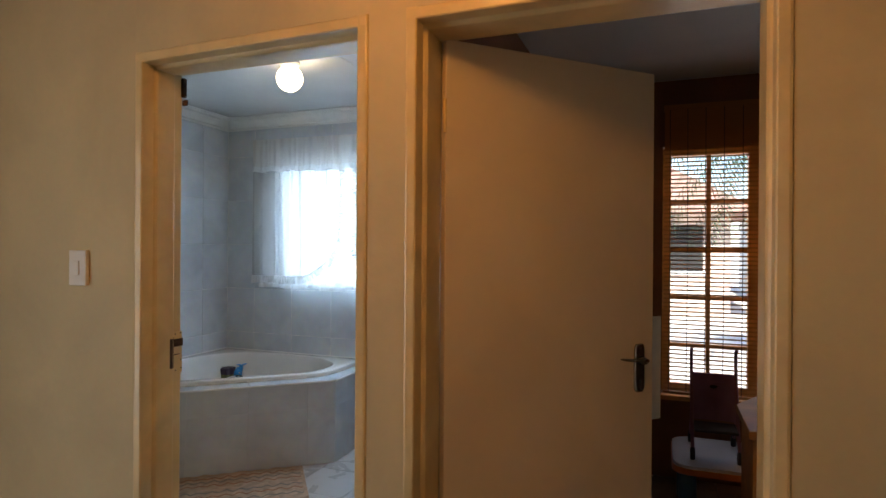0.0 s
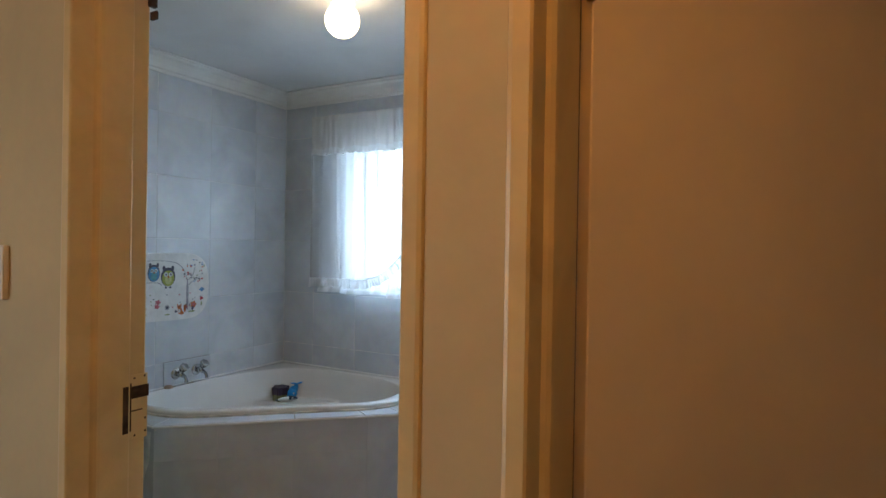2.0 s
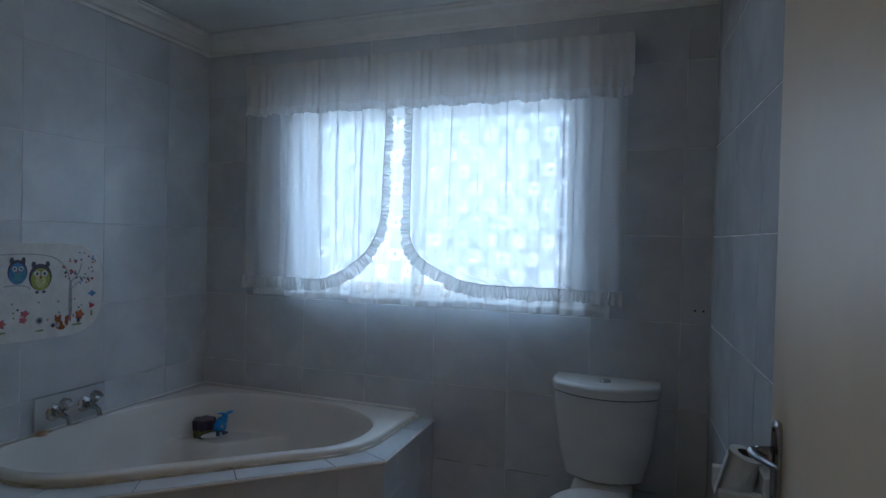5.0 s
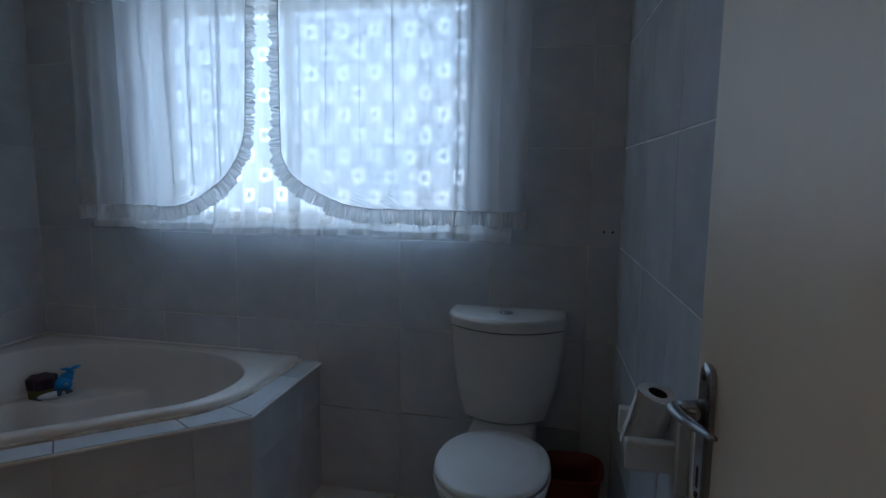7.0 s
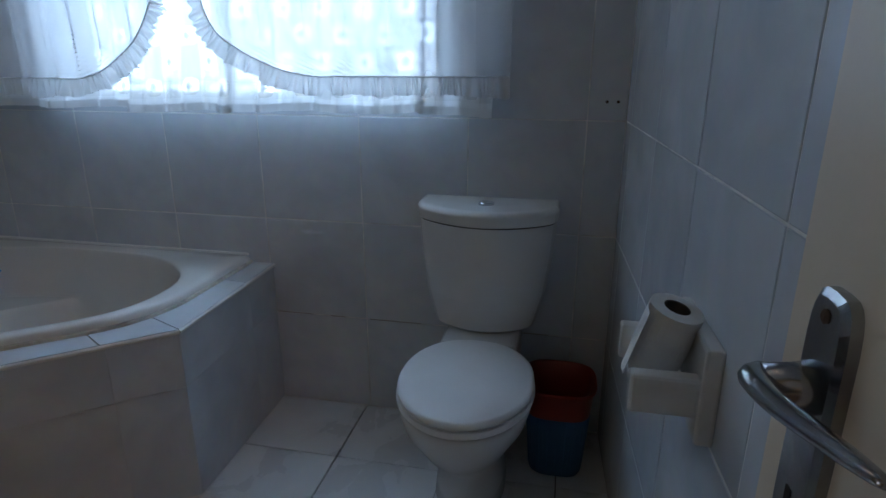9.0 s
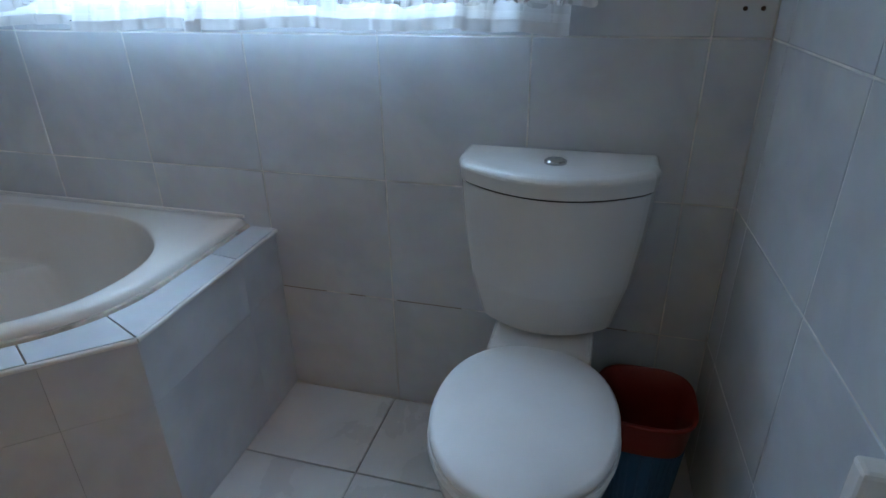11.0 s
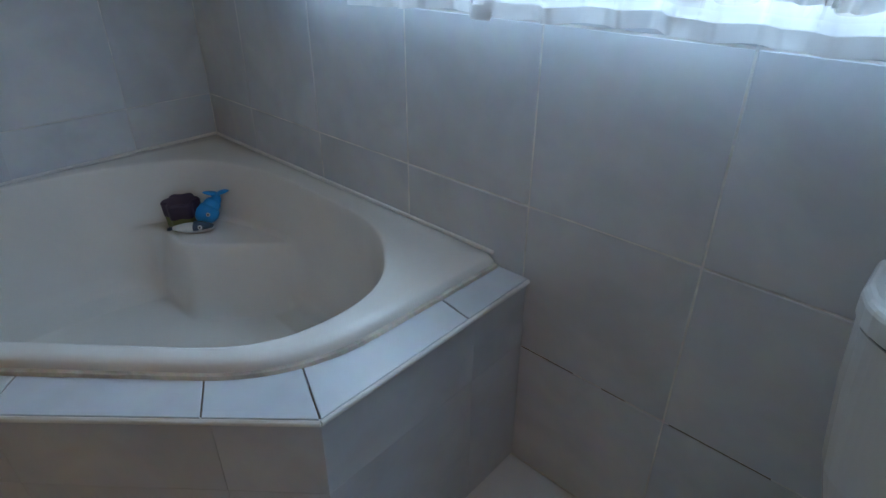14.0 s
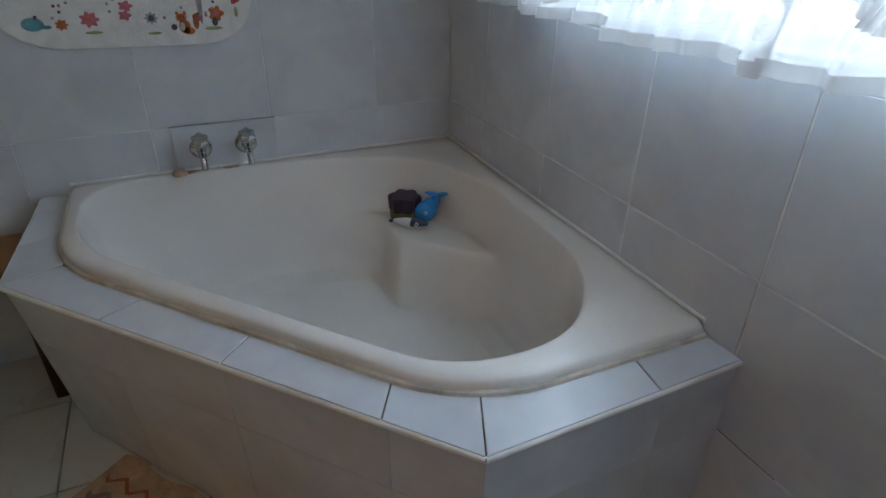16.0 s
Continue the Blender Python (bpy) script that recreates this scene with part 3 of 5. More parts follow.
def panel(outer, inner, z_end, seed, name, amp, pleats):
    nx, nz = 260, 60
    grid = []
    for j in range(nz + 1):
        z = 2.12 + (z_end - 2.12) * (j / nz) ** 0.85
        row = []
        for i in range(nx + 1):
            u = i / nx
            x = outer + (inner(z) - outer) * u
            dx = dy = 0.0
            for p, size in pleats:
                # the cloth doubles back on itself along each pleat
                q = (x - outer - p * (inner(2.0) - outer) + 0.005 * math.sin(5 * z + 9 * p)) / 0.015
                g = q * math.exp(-q * q) * size * (0.45 + 0.55 * min(1.0, max(0.0, (z - z_end) / 0.5)))
                dx -= 0.030 * g
                dy -= 0.012 * g
            row.append((x + dx, 3.566 + dy + fold(x * 0.9, z, seed, amp), z))
        grid.append(row)
    p = sheet(grid, name, VOILE, curtain)
    edge = [grid[j][-1] for j in range(4, nz + 1)]
    bottom = grid[-1][::-1]
    return edge, bottom, p


def ruffle(line, width, seed, name, out, parent):
    """A gathered strip sewn to a line; out: the way it hangs, from the line's direction."""
    pts = curve_pts(line, 760)
    rows = [[], [], [], []]
    s = 0.0
    for i, p in enumerate(pts):
        a, b = pts[max(0, i - 1)], pts[min(len(pts) - 1, i + 1)]
        d = (b - a)
        d.y = 0
        s += d.length / 2
        d.normalize()
        nrm = Vector((d.z, 0, -d.x)) * out
        w = width * (0.72 + 0.33 * min(1, max(0, (1.55 - p.z) / 0.25)) + 0.30 * noise.noise((s * 20, seed, 0)))
        wav = math.sin(s * 330 + 2.6 * math.sin(s * 57 + seed) + seed) + 0.5 * math.sin(s * 140 + 3 * seed)
        for k in range(4):
            f = k / 3
            q = p + nrm * (w * f) + d * (0.008 * f * math.sin(s * 95 + seed))
            rows[k].append((q.x, p.y - 0.006 - 0.011 * f * wav, q.z))
    sheet(rows, name, FRILL, parent)
    seam = tube([(p.x, p.y - 0.006, p.z) for p in pts[::3]], 0.0022, 6)
    part("seam_tape", seam, SEAM, parent)


for outer, inner, z_end, seed, out in ((CX0, inner_left, 1.188, 1.3, -1), (CX1, inner_right, 1.198, 4.1, 1)):
    e1, b1, pan = panel(outer, inner, z_end, seed, "tie_back_panel", 0.027 if out < 0 else 0.018, ((0.12, 0.8), (0.24, 1.0), (0.40, 1.3), (0.56, 1.5), (0.66, 1.1), (0.83, 1.2)) if out < 0 else ((0.10, 0.7), (0.22, 1.1), (0.38, 0.6), (0.52, 0.8), (0.66, 0.6), (0.80, 0.8)))
    line = e1 + b1[1:]
    line = [p for k, p in enumerate(line) if k < len(e1) and k % 6 == 0 or k >= len(e1) and (k - len(e1)) % 26 == 13] + [line[-1]]
    ruffle(line, 0.052, seed, "frill", out, pan)

# valance: a gathered heading with a frilled lower edge
vx0, vx1 = CX0 + 0.010, CX1 + 0.02
grid = []
for j in range(13):
    f = j / 12
    row = []
    for i in range(261):
        x = vx0 + (vx1 - vx0) * i / 260
        z = 2.244 - 0.012 * (i / 260) - f * 0.212 - 0.006 * math.sin(x * 37) * f
        row.append((x, 3.530 + 0.010 * (0.4 + f) * math.sin(x * 120 + 2 * math.sin(x * 23)) + 0.004 * math.sin(x * 47), z))
    grid.append(row)
val = sheet(grid, "valance", VALANCE, curtain)
frl = []
for k in range(4):
    frl.append([(p[0], p[1] - 0.004 - 0.012 * k / 3 * math.sin(p[0] * 210 + math.sin(p[0] * 31)), p[2] - 0.040 * k / 3) for p in grid[-1]])
sheet(frl, "valance_frill", FRILL, val)
for y, z in ((3.55, 2.222), (3.620, 2.125)):
    part("curtain_rod", tube([(vx0, y, z), (vx1, y, z)], 0.007, 10), CORNICE, curtain)
for x in (vx0 + 0.01, vx1 - 0.01):
    part("rod_bracket", box(x - 0.008, x + 0.008, 3.55, WALL_Y, 2.10, 2.24, 0.002), CORNICE, curtain)
settle(curtain)

# ---- bathroom lamp ----
lamp = thing("ceiling_lamp", (-1.55, 2.53, CEIL), "lit opal glass globe ceiling lamp with a white base", "lamp")
part("base", lathe([(0.055, CEIL - 0.001), (0.055, CEIL - 0.030), (0.046, CEIL - 0.042)], 32, Matrix.Translation((-1.55, 2.53, 0))), CORNICE, lamp)
prof = [(0.072 * math.sin(a), CEIL - 0.108 + 0.072 * math.cos(a)) for a in [math.pi * (0.13 + 0.87 * k / 20) for k in range(20)]] + [(0.001, CEIL - 0.180)]
part("globe", lathe(prof, 36, Matrix.Translation((-1.55, 2.53, 0))), OPAL, lamp, "glowing opal globe", smooth=True)
settle(lamp)

# ---- corner bath ----
DECK = 0.545
A, B = (-1.600, 3.117), (-2.468, 2.329)
W1, W2, C = (-1.612, WALL_Y), (LEFT_X, 2.352), (LEFT_X, WALL_Y)
rim_o = fillet([(LEFT_X + 0.001, WALL_Y - 0.001), (LEFT_X + 0.001, 2.428), (-2.507, 2.433), (-1.697, 3.143), (-1.692, WALL_Y - 0.001)], [0, 0.02, 0.15, 0.17, 0.015], 10)
basin = fillet([(-2.925, 3.14), (-2.935, 2.47), (-2.548, 2.472), (-1.776, 3.132), (-1.762, 3.40), (-1.98, 3.59), (-2.50, 3.605), (-2.80, 3.50)], [0.2, 0.17, 0.16, 0.12, 0.13, 0.14, 0.15, 0.14], 10)
CEN = (-2.35, 3.10)
NP = 256
ro, ba = polar(rim_o, CEN, NP), polar(basin, CEN, NP)


def mixr(r0, r1, t, z):
    return [(a[0] + (b[0] - a[0]) * t, a[1] + (b[1] - a[1]) * t, z) for a, b in zip(r0, r1)]


cen_ring = [CEN] * NP
rings = [mixr(ro, cen_ring, 0.0, 0.535), mixr(ro, cen_ring, 0.0, 0.555), mixr(ro, cen_ring, 0.003, 0.563), mixr(ro, cen_ring, 0.009, 0.569), mixr(ro, cen_ring, 0.017, 0.573), mixr(ro, ba, 0.40, 0.577), mixr(ro, ba, 0.85, 0.5765), mixr(ro, ba, 0.955, 0.5755), mixr(ro, ba, 0.985, 0.574)]
prof = [(1.0, 0.5705), (0.9945, 0.562), (0.985, 0.545), (0.966, 0.50), (0.94, 0.41), (0.915, 0.32), (0.885, 0.25), (0.84, 0.205), (0.74, 0.175), (0.50, 0.165), (0.20, 0.16), (0.02, 0.158)]
for (s0, z0), (s1, z1) in zip(prof, prof[1:]):
    n = max(2, int(abs(s1 - s0) / 0.009))
    for k in range(n):
        f = k / n
        s = s0 + (s1 - s0) * f
        z = z0 + (z1 - z0) * f
        row = []
        for bx, by in ba:
            x, y = CEN[0] + (bx - CEN[0]) * s, CEN[1] + (by - CEN[1]) * s
            d = ((x + 2.93) - (y - 3.62)) / math.sqrt(2)
            q = ((x + 2.93) + (y - 3.62)) / math.sqrt(2)
            w = min(1.0, max(0.0, (0.06 - q) / 0.18))
            edge = 0.474 - 0.125 * w * w * (3 - 2 * w)
            t = min(1.0, max(0.0, (edge + 0.020 - d) / 0.065))
            t = t * t * (3 - 2 * t)
            row.append((x, y, max(z, z + (0.392 - z) * t)))
        rings.append(row)
bath = thing("corner_bath", (-2.35, 3.10, 0.16), "ivory acrylic corner bath with a moulded corner seat", "bath")
part("tub", loft(rings, cap0=False), ACRYLIC, bath, smooth=True)
part("drain", lathe([(0.028, 0.164), (0.028, 0.169), (0.020, 0.170)], 20, Matrix.Translation((-2.42, 2.95, 0))), CHROME, bath)
settle(bath)

surround = thing("bath_surround", (-2.2, 2.8, 0), "tiled surround of the corner bath in marbled grey tiles", "bath surround")
out_poly = [C, W2, B, A, W1]
hole = fillet([(LEFT_X + 0.02, WALL_Y - 0.02), (LEFT_X + 0.02, 2.47), (-2.48, 2.46), (-1.735, 3.14), (-1.735, WALL_Y - 0.02)], [0.02] * 5, 2)


def inset(poly_pts, d):
    """The open sides W2-B-A-W1 moved in by d."""
    res = []
    w2, b, a, w1 = [Vector(p) for p in poly_pts]
    def line(p, q):
        t = (q - p).normalized()
        nn = Vector((-t.y, t.x))
        return p + nn * d, t
    ls = [line(w2, b), line(b, a), line(a, w1)]
    def meet(l1, l2):
        (p, t), (q, s) = l1, l2
        den = t.x * s.y - t.y * s.x
        k = ((q.x - p.x) * s.y - (q.y - p.y) * s.x) / den
        return p + t * k
    res.append(ls[0][0])
    res.append(meet(ls[0], ls[1]))
    res.append(meet(ls[1], ls[2]))
    p, t = ls[2]
    res.append(p + t * (w1 - a).length)
    return [tuple(v) for v in res]


OPEN = [W2, B, A, W1]
BASE = [(LEFT_X, 2.385), (-2.532, 2.374), A, W1]
in0, in1 = inset(BASE, 0.0008), inset(OPEN, 0.0008)
in2 = inset(BASE, 0.07)
# body behind the tiles
bm = bmesh.new()
for k in range(3):
    p, q, r, s = in1[k], in1[k + 1], in2[k + 1], in2[k]
    join(bm, loft([[(*in0[k], 0.0), (*in0[k + 1], 0.0), (*r, 0.0), (*s, 0.0)], [(*p, DECK - 0.006), (*q, DECK - 0.006), (*r, DECK - 0.006), (*s, DECK - 0.006)]]))
part("core", bm, GROUT, surround)
bm = bmesh.new()
for k in range(3):
    p, q, r, s = in1[k], in1[k + 1], in2[k + 1], in2[k]
    join(bm, loft([[(*a, z) for a in (p, q, r, s)] for z in (DECK - 0.0055, DECK - 0.0012)]))
part("joint_bed", bm, GROUT_BROWN, surround, "brown stained joints")
# top tiles, split along each side
o0, i0 = inset(OPEN, -0.004), inset(OPEN, 0.115)
for k, cuts in ((0, (0.0, 0.62, 1.0)), (1, (0.0, 0.27, 0.545, 0.84, 1.0)), (2, (0.0, 0.64, 1.0))):
    p, q, r, s = Vector(o0[k]), Vector(o0[k + 1]), Vector(i0[k + 1]), Vector(i0[k])
    for c0, c1 in zip(cuts, cuts[1:]):
        g = 0.0016 / (q - p).length
        a0, a1 = c0 + g, c1 - g
        quad = [p.lerp(q, a0), p.lerp(q, a1), s.lerp(r, a1), s.lerp(r, a0)]
        part("tile", slab([(v.x, v.y) for v in quad], DECK - 0.006, DECK + 0.002, 0.0012, 1), TILE, surround)
# rounded edge trim
for k in range(3):
    p, q = Vector(o0[k]), Vector(o0[k + 1])
    part("edge_trim", tube([(p.x, p.y, DECK - 0.0065), (q.x, q.y, DECK - 0.0065)], 0.0062, 10), CORNICE, surround)
# front tiles
for k, cuts in ((0, (0.0, 0.7, 1.0)), (1, (0.0, 0.24, 0.54, 0.85, 1.0)), (2, (0.0, 0.68, 1.0))):
    p, q = Vector(OPEN[k]), Vector(OPEN[k + 1])
    pb, qb = Vector(BASE[k]), Vector(BASE[k + 1])
    d = (q - p).normalized()
    nn = Vector((d.y, -d.x))
    g = 0.0004 / (q - p).length
    for c0, c1 in zip(cuts, cuts[1:]):
        for z0, z1 in ((0.003, 0.368), (0.3688, DECK - 0.012)):
            rows_ = []
            for z in (z0, z1):
                f = z / DECK
                a = pb.lerp(qb, c0 + g).lerp(p.lerp(q, c0 + g), f)
                b = pb.lerp(qb, c1 - g).lerp(p.lerp(q, c1 - g), f)
                a2, b2 = a - nn * 0.008, b - nn * 0.008
                rows_.append([(v.x, v.y, z) for v in (a, b, b2, a2)])
            part("tile", loft(rows_), TILE, surround)
settle(surround)

# stained bead where the tub's lip meets the tiles
lip = [p for p in rim_o if p[0] > LEFT_X + 0.01 and p[1] < WALL_Y - 0.01]
stain = thing("lip_sealant", (lip[0][0], lip[0][1], DECK), "brown stained sealant round the lip of the bath", "sealant", kind="structure")
part("bead", tube([(x, y, DECK + 0.003) for x, y in lip], 0.0085, 8), STAINED, stain)
settle(stain)

# silicone bead along the walls
part_e = thing("bath_sealant", (-2.3, 3.67, 0.57), "old cream silicone bead along the bath rim", "sealant", kind="structure")
part("bead", tube([(LEFT_X + 0.003, 2.43, 0.576), (LEFT_X + 0.003, WALL_Y - 0.003, 0.576)], 0.0055, 8), CORNICE, part_e)
part("bead", tube([(LEFT_X + 0.003, WALL_Y - 0.003, 0.5745), (-1.705, WALL_Y - 0.003, 0.5745)], 0.0052, 8), CORNICE, part_e)
settle(part_e)


# ---- taps and access panel ----
def tap(y):
    e = thing("bath_tap", (LEFT_X, y, 0.644), "chrome wall tap with a capstan head above the bath", "tap", group="bath taps")
    R = Matrix.Translation((LEFT_X + 0.001, y, 0.644)) @ Matrix.Rotation(math.pi / 2, 4, "Y")
    part("rosette", lathe([(0.036, 0.0), (0.0365, 0.004), (0.033, 0.012), (0.024, 0.018), (0.017, 0.020)], 28, R), CHROME, e, smooth=True)
    part("body", tube([(LEFT_X + 0.014, y, 0.644), (LEFT_X + 0.040, y, 0.644), (LEFT_X + 0.072, y, 0.639)], [0.015, 0.0135, 0.0125], 16), CHROME, e, smooth=True)
    H = Matrix.Translation((LEFT_X + 0.048, y, 0.649)) @ Matrix.Rotation(radians(40), 4, "Y")
    part("bonnet", lathe([(0.013, 0.0), (0.013, 0.012), (0.010, 0.016), (0.010, 0.022)], 16, H), CHROME, e, smooth=True)
    ring = lambda r, z: [tuple(H @ Vector((r * (1 + 0.10 * math.cos(6 * a)) * math.cos(a), r * (1 + 0.10 * math.cos(6 * a)) * math.sin(a), z))) for a in [2 * math.pi * k / 36 for k in range(36)]]
    part("head", loft([ring(0.011, 0.020), ring(0.015, 0.028), ring(0.021, 0.040), ring(0.025, 0.056), ring(0.0245, 0.060), ring(0.019, 0.064), ring(0.006, 0.0645)]), CHROME, e, "fluted chrome capstan head", smooth=True)
    pts = curve_pts([(LEFT_X + 0.066, y, 0.639), (LEFT_X + 0.088, y, 0.634), (LEFT_X + 0.099, y, 0.621), (LEFT_X + 0.101, y, 0.604)], 10)
    part("spout", tube([tuple(p) for p in pts], [0.0115, 0.0105, 0.010, *[0.0095] * 6, 0.0105, 0.0105], 14), CHROME, e, smooth=True)
    return settle(e)


tap(2.810), tap(2.948)
panel_ = thing("access_panel", (LEFT_X, 2.89, 0.58), "loose grey tile access panel behind the taps", "access panel")
part("tile", box(LEFT_X + 0.001, LEFT_X + 0.0105, 2.732, 3.048, 0.582, 0.716, 0.001), TILE, panel_)
part("gap", box(LEFT_X + 0.001, LEFT_X + 0.0035, 2.730, 3.050, 0.7168, 0.7186), GROUT_DARK, panel_)
settle(panel_)
plug = thing("bath_plug", (-2.93, 2.735, 0.577), "brown stained rubber plug on the bath rim", "plug")
part("disc", lathe([(0.022, 0.578), (0.024, 0.584), (0.020, 0.592), (0.008, 0.594)], 20, Matrix.Translation((-2.928, 2.735, 0))), RUG_PEACH, plug)
settle(plug)

LIME = mat("limescale_brown", (0.46, 0.34, 0.22), 0.8, var=0.25, scale=40, fine=200, bump=0.2)
for cx, cy, rx, ry in ((-2.945, 2.762, 0.014, 0.030), (-2.942, 2.890, 0.010, 0.026)):
    rnd = random.Random(round(cy * 1000))
    ring = [(cx + rx * w * math.cos(a), cy + ry * w * math.sin(a)) for a, w in [(2 * math.pi * k / 26, rnd.uniform(0.7, 1.1)) for k in range(26)]]
    tagged(link("limescale_stain", slab(ring, 0.5755, 0.5778), LIME), "brown limescale stain on the bath rim below the taps", "stain", group="limescale stains", kind="structure")

# ---- toys on the bath seat ----
SEAT_Z = 0.392
cup = thing("toy_cup", (-2.725, 3.405, SEAT_Z), "dark purple scalloped toy cup on an olive one", "toy")
flower = lambda r, z: [(-2.725 + (r + 0.006 * math.cos(6 * a)) * math.cos(a), 3.405 + (r + 0.006 * math.cos(6 * a)) * math.sin(a), z) for a in [2 * math.pi * k / 48 for k in range(48)]]
part("lower_cup", loft([flower(0.044, SEAT_Z), flower(0.047, SEAT_Z + 0.04)]), GREEN_TOY, cup, "olive green cup")
part("upper_cup", loft([flower(0.049, SEAT_Z + 0.040), flower(0.052, SEAT_Z + 0.082), flower(0.047, SEAT_Z + 0.088)]), PURPLE_TOY, cup)
settle(cup)


def blob(c, rx, ry, rz, yaw=0.0, n=16, flat=0.0):
    bm = bmesh.new()
    bmesh.ops.create_uvsphere(bm, u_segments=24, v_segments=n, radius=1.0)
    bmesh.ops.transform(bm, matrix=Matrix.Translation(c) @ Matrix.Rotation(radians(yaw), 4, "Z") @ Matrix.Diagonal((rx, ry, rz, 1)), verts=bm.verts)
    return bm


def eye_parts(parent, at, out, r):
    """A round white eye with a dark pupil, facing out."""
    o = Vector(out).normalized()
    q = o.to_track_quat("Z", "Y").to_matrix().to_4x4()
    e_ = part("eye", lathe([(r, -0.002), (r, 0.001), (r * 0.6, 0.0022)], 18, Matrix.Translation(at) @ q), WHITE_TOY, parent)
    part("pupil", lathe([(r * 0.5, 0.001), (r * 0.45, 0.0032)], 14, Matrix.Translation(at) @ q), CORD, e_)


whale = thing("bath_toy", (-2.690, 3.470, SEAT_Z), "bright blue vinyl whale bath toy with raised tail flukes", "toy")
bl = bmesh.new()
join(bl, blob((-2.688, 3.462, SEAT_Z + 0.034), 0.040, 0.033, 0.035, 50))
join(bl, blob((-2.684, 3.482, SEAT_Z + 0.056), 0.027, 0.022, 0.026, 50))
join(bl, blob((-2.678, 3.498, SEAT_Z + 0.074), 0.015, 0.014, 0.022, 50))
part("body", bl, BLUE_TOY, whale, smooth=True)
fl = bmesh.new()
for sgn in (-1, 1):
    root, tip = Vector((-2.675, 3.502, SEAT_Z + 0.092)), Vector((-2.675 + sgn * 0.020, 3.502 + sgn * 0.036, SEAT_Z + 0.101))
    tube([tuple(root.lerp(tip, k / 6)) for k in range(7)], [0.011, 0.014, 0.015, 0.014, 0.012, 0.009, 0.004], 12, fl, 0.4)
part("flukes", fl, BLUE_TOY, whale, smooth=True)
eye_parts(whale, (-2.6545, 3.452, SEAT_Z + 0.042), (0.8, -0.6, 0.25), 0.006)
settle(whale)
boat = thing("toy_fish", (-2.650, 3.405, SEAT_Z), "small white and navy vinyl fish bath toy", "toy")
U = Vector((math.cos(radians(48)), math.sin(radians(48)), 0))
C0 = Vector((-2.655, 3.400, SEAT_Z))


def fish_rings(a, b, z0, z1, grow):
    rows = []
    for k in range(13):
        t = a + (b - a) * k / 12
        r = grow * max(0.02, math.sin(math.pi * min(1.0, 0.06 + 0.90 * (t + 0.062) / 0.124))) ** 0.7
        c = C0 + U * t
        side = Vector((-U.y, U.x, 0))
        rows.append([tuple(c + side * (0.021 * r * math.cos(w)) + Vector((0, 0, z0 + (z1 - z0) * (0.5 + 0.5 * r * math.sin(w))))) for w in [2 * math.pi * i / 16 for i in range(16)]])
    return loft(rows)


part("body", fish_rings(-0.062, 0.062, 0.0, 0.032, 1.0), WHITE_TOY, boat, smooth=True)
part("head", fish_rings(0.004, 0.060, 0.005, 0.036, 1.06), NAVY_TOY, boat, "navy blue head", smooth=True)
part("tail_fin", tube([tuple(C0 + U * (-0.058 - 0.004 * k) + Vector((0, 0, 0.014))) for k in range(6)], [0.004, 0.007, 0.010, 0.012, 0.012, 0.008], 10, None, 0.35), NAVY_TOY, boat)
eye_parts(boat, tuple(C0 + U * 0.026 + Vector((U.y, -U.x, 0)) * 0.0195 + Vector((0, 0, 0.025))), (U.y, -U.x, 0.45), 0.0065)
settle(boat)

# ---- wall hung bath mat ----
hang = thing("hanging_bath_mat", (LEFT_X, 2.69, 0.93), "white vinyl bath mat with coloured pictures, hung on the tiles", "bath mat")
outl = fillet([(2.36, 0.965), (3.03, 0.951), (3.03, 1.345), (2.36, 1.345)], [0.17] * 4, 12)
bm = loft([[(LEFT_X + 0.0015, y, z) for y, z in outl], [(LEFT_X + 0.006, y, z) for y, z in outl], [(LEFT_X + 0.007, y * 0.99 + 0.0269, z * 0.99 + 0.01134) for y, z in outl]])
part("mat", bm, MAT_WHITE, hang)
PR = {k: mat("print_" + k, c, 0.6, var=0.15, scale=60, bump=0.05) for k, c in {"teal": (0.12, 0.38, 0.44), "blue": (0.10, 0.32, 0.62), "lime": (0.45, 0.48, 0.10), "orange": (0.66, 0.17, 0.03), "pink": (0.62, 0.16, 0.20), "dark": (0.10, 0.10, 0.14), "grey": (0.42, 0.42, 0.46), "green": (0.36, 0.42, 0.20), "red": (0.60, 0.06, 0.08), "pale": (0.80, 0.80, 0.76), "pale_lime": (0.66, 0.68, 0.28)}.items()}


def dab(y, z, ry, rz, col, lift=0.0, lobes=0):
    ring = []
    for k in range(30):
        a = 2 * math.pi * k / 30
        f = 1 + (0.22 * math.cos(lobes * a) if lobes else 0)
        ring.append((y + ry * f * math.cos(a), z + rz * f * math.sin(a)))
    x = LEFT_X + 0.0072 + lift
    part("print", loft([[(x - 0.0002, a, b) for a, b in ring], [(x + 0.0006, a, b) for a, b in ring]]), PR[col], hang)


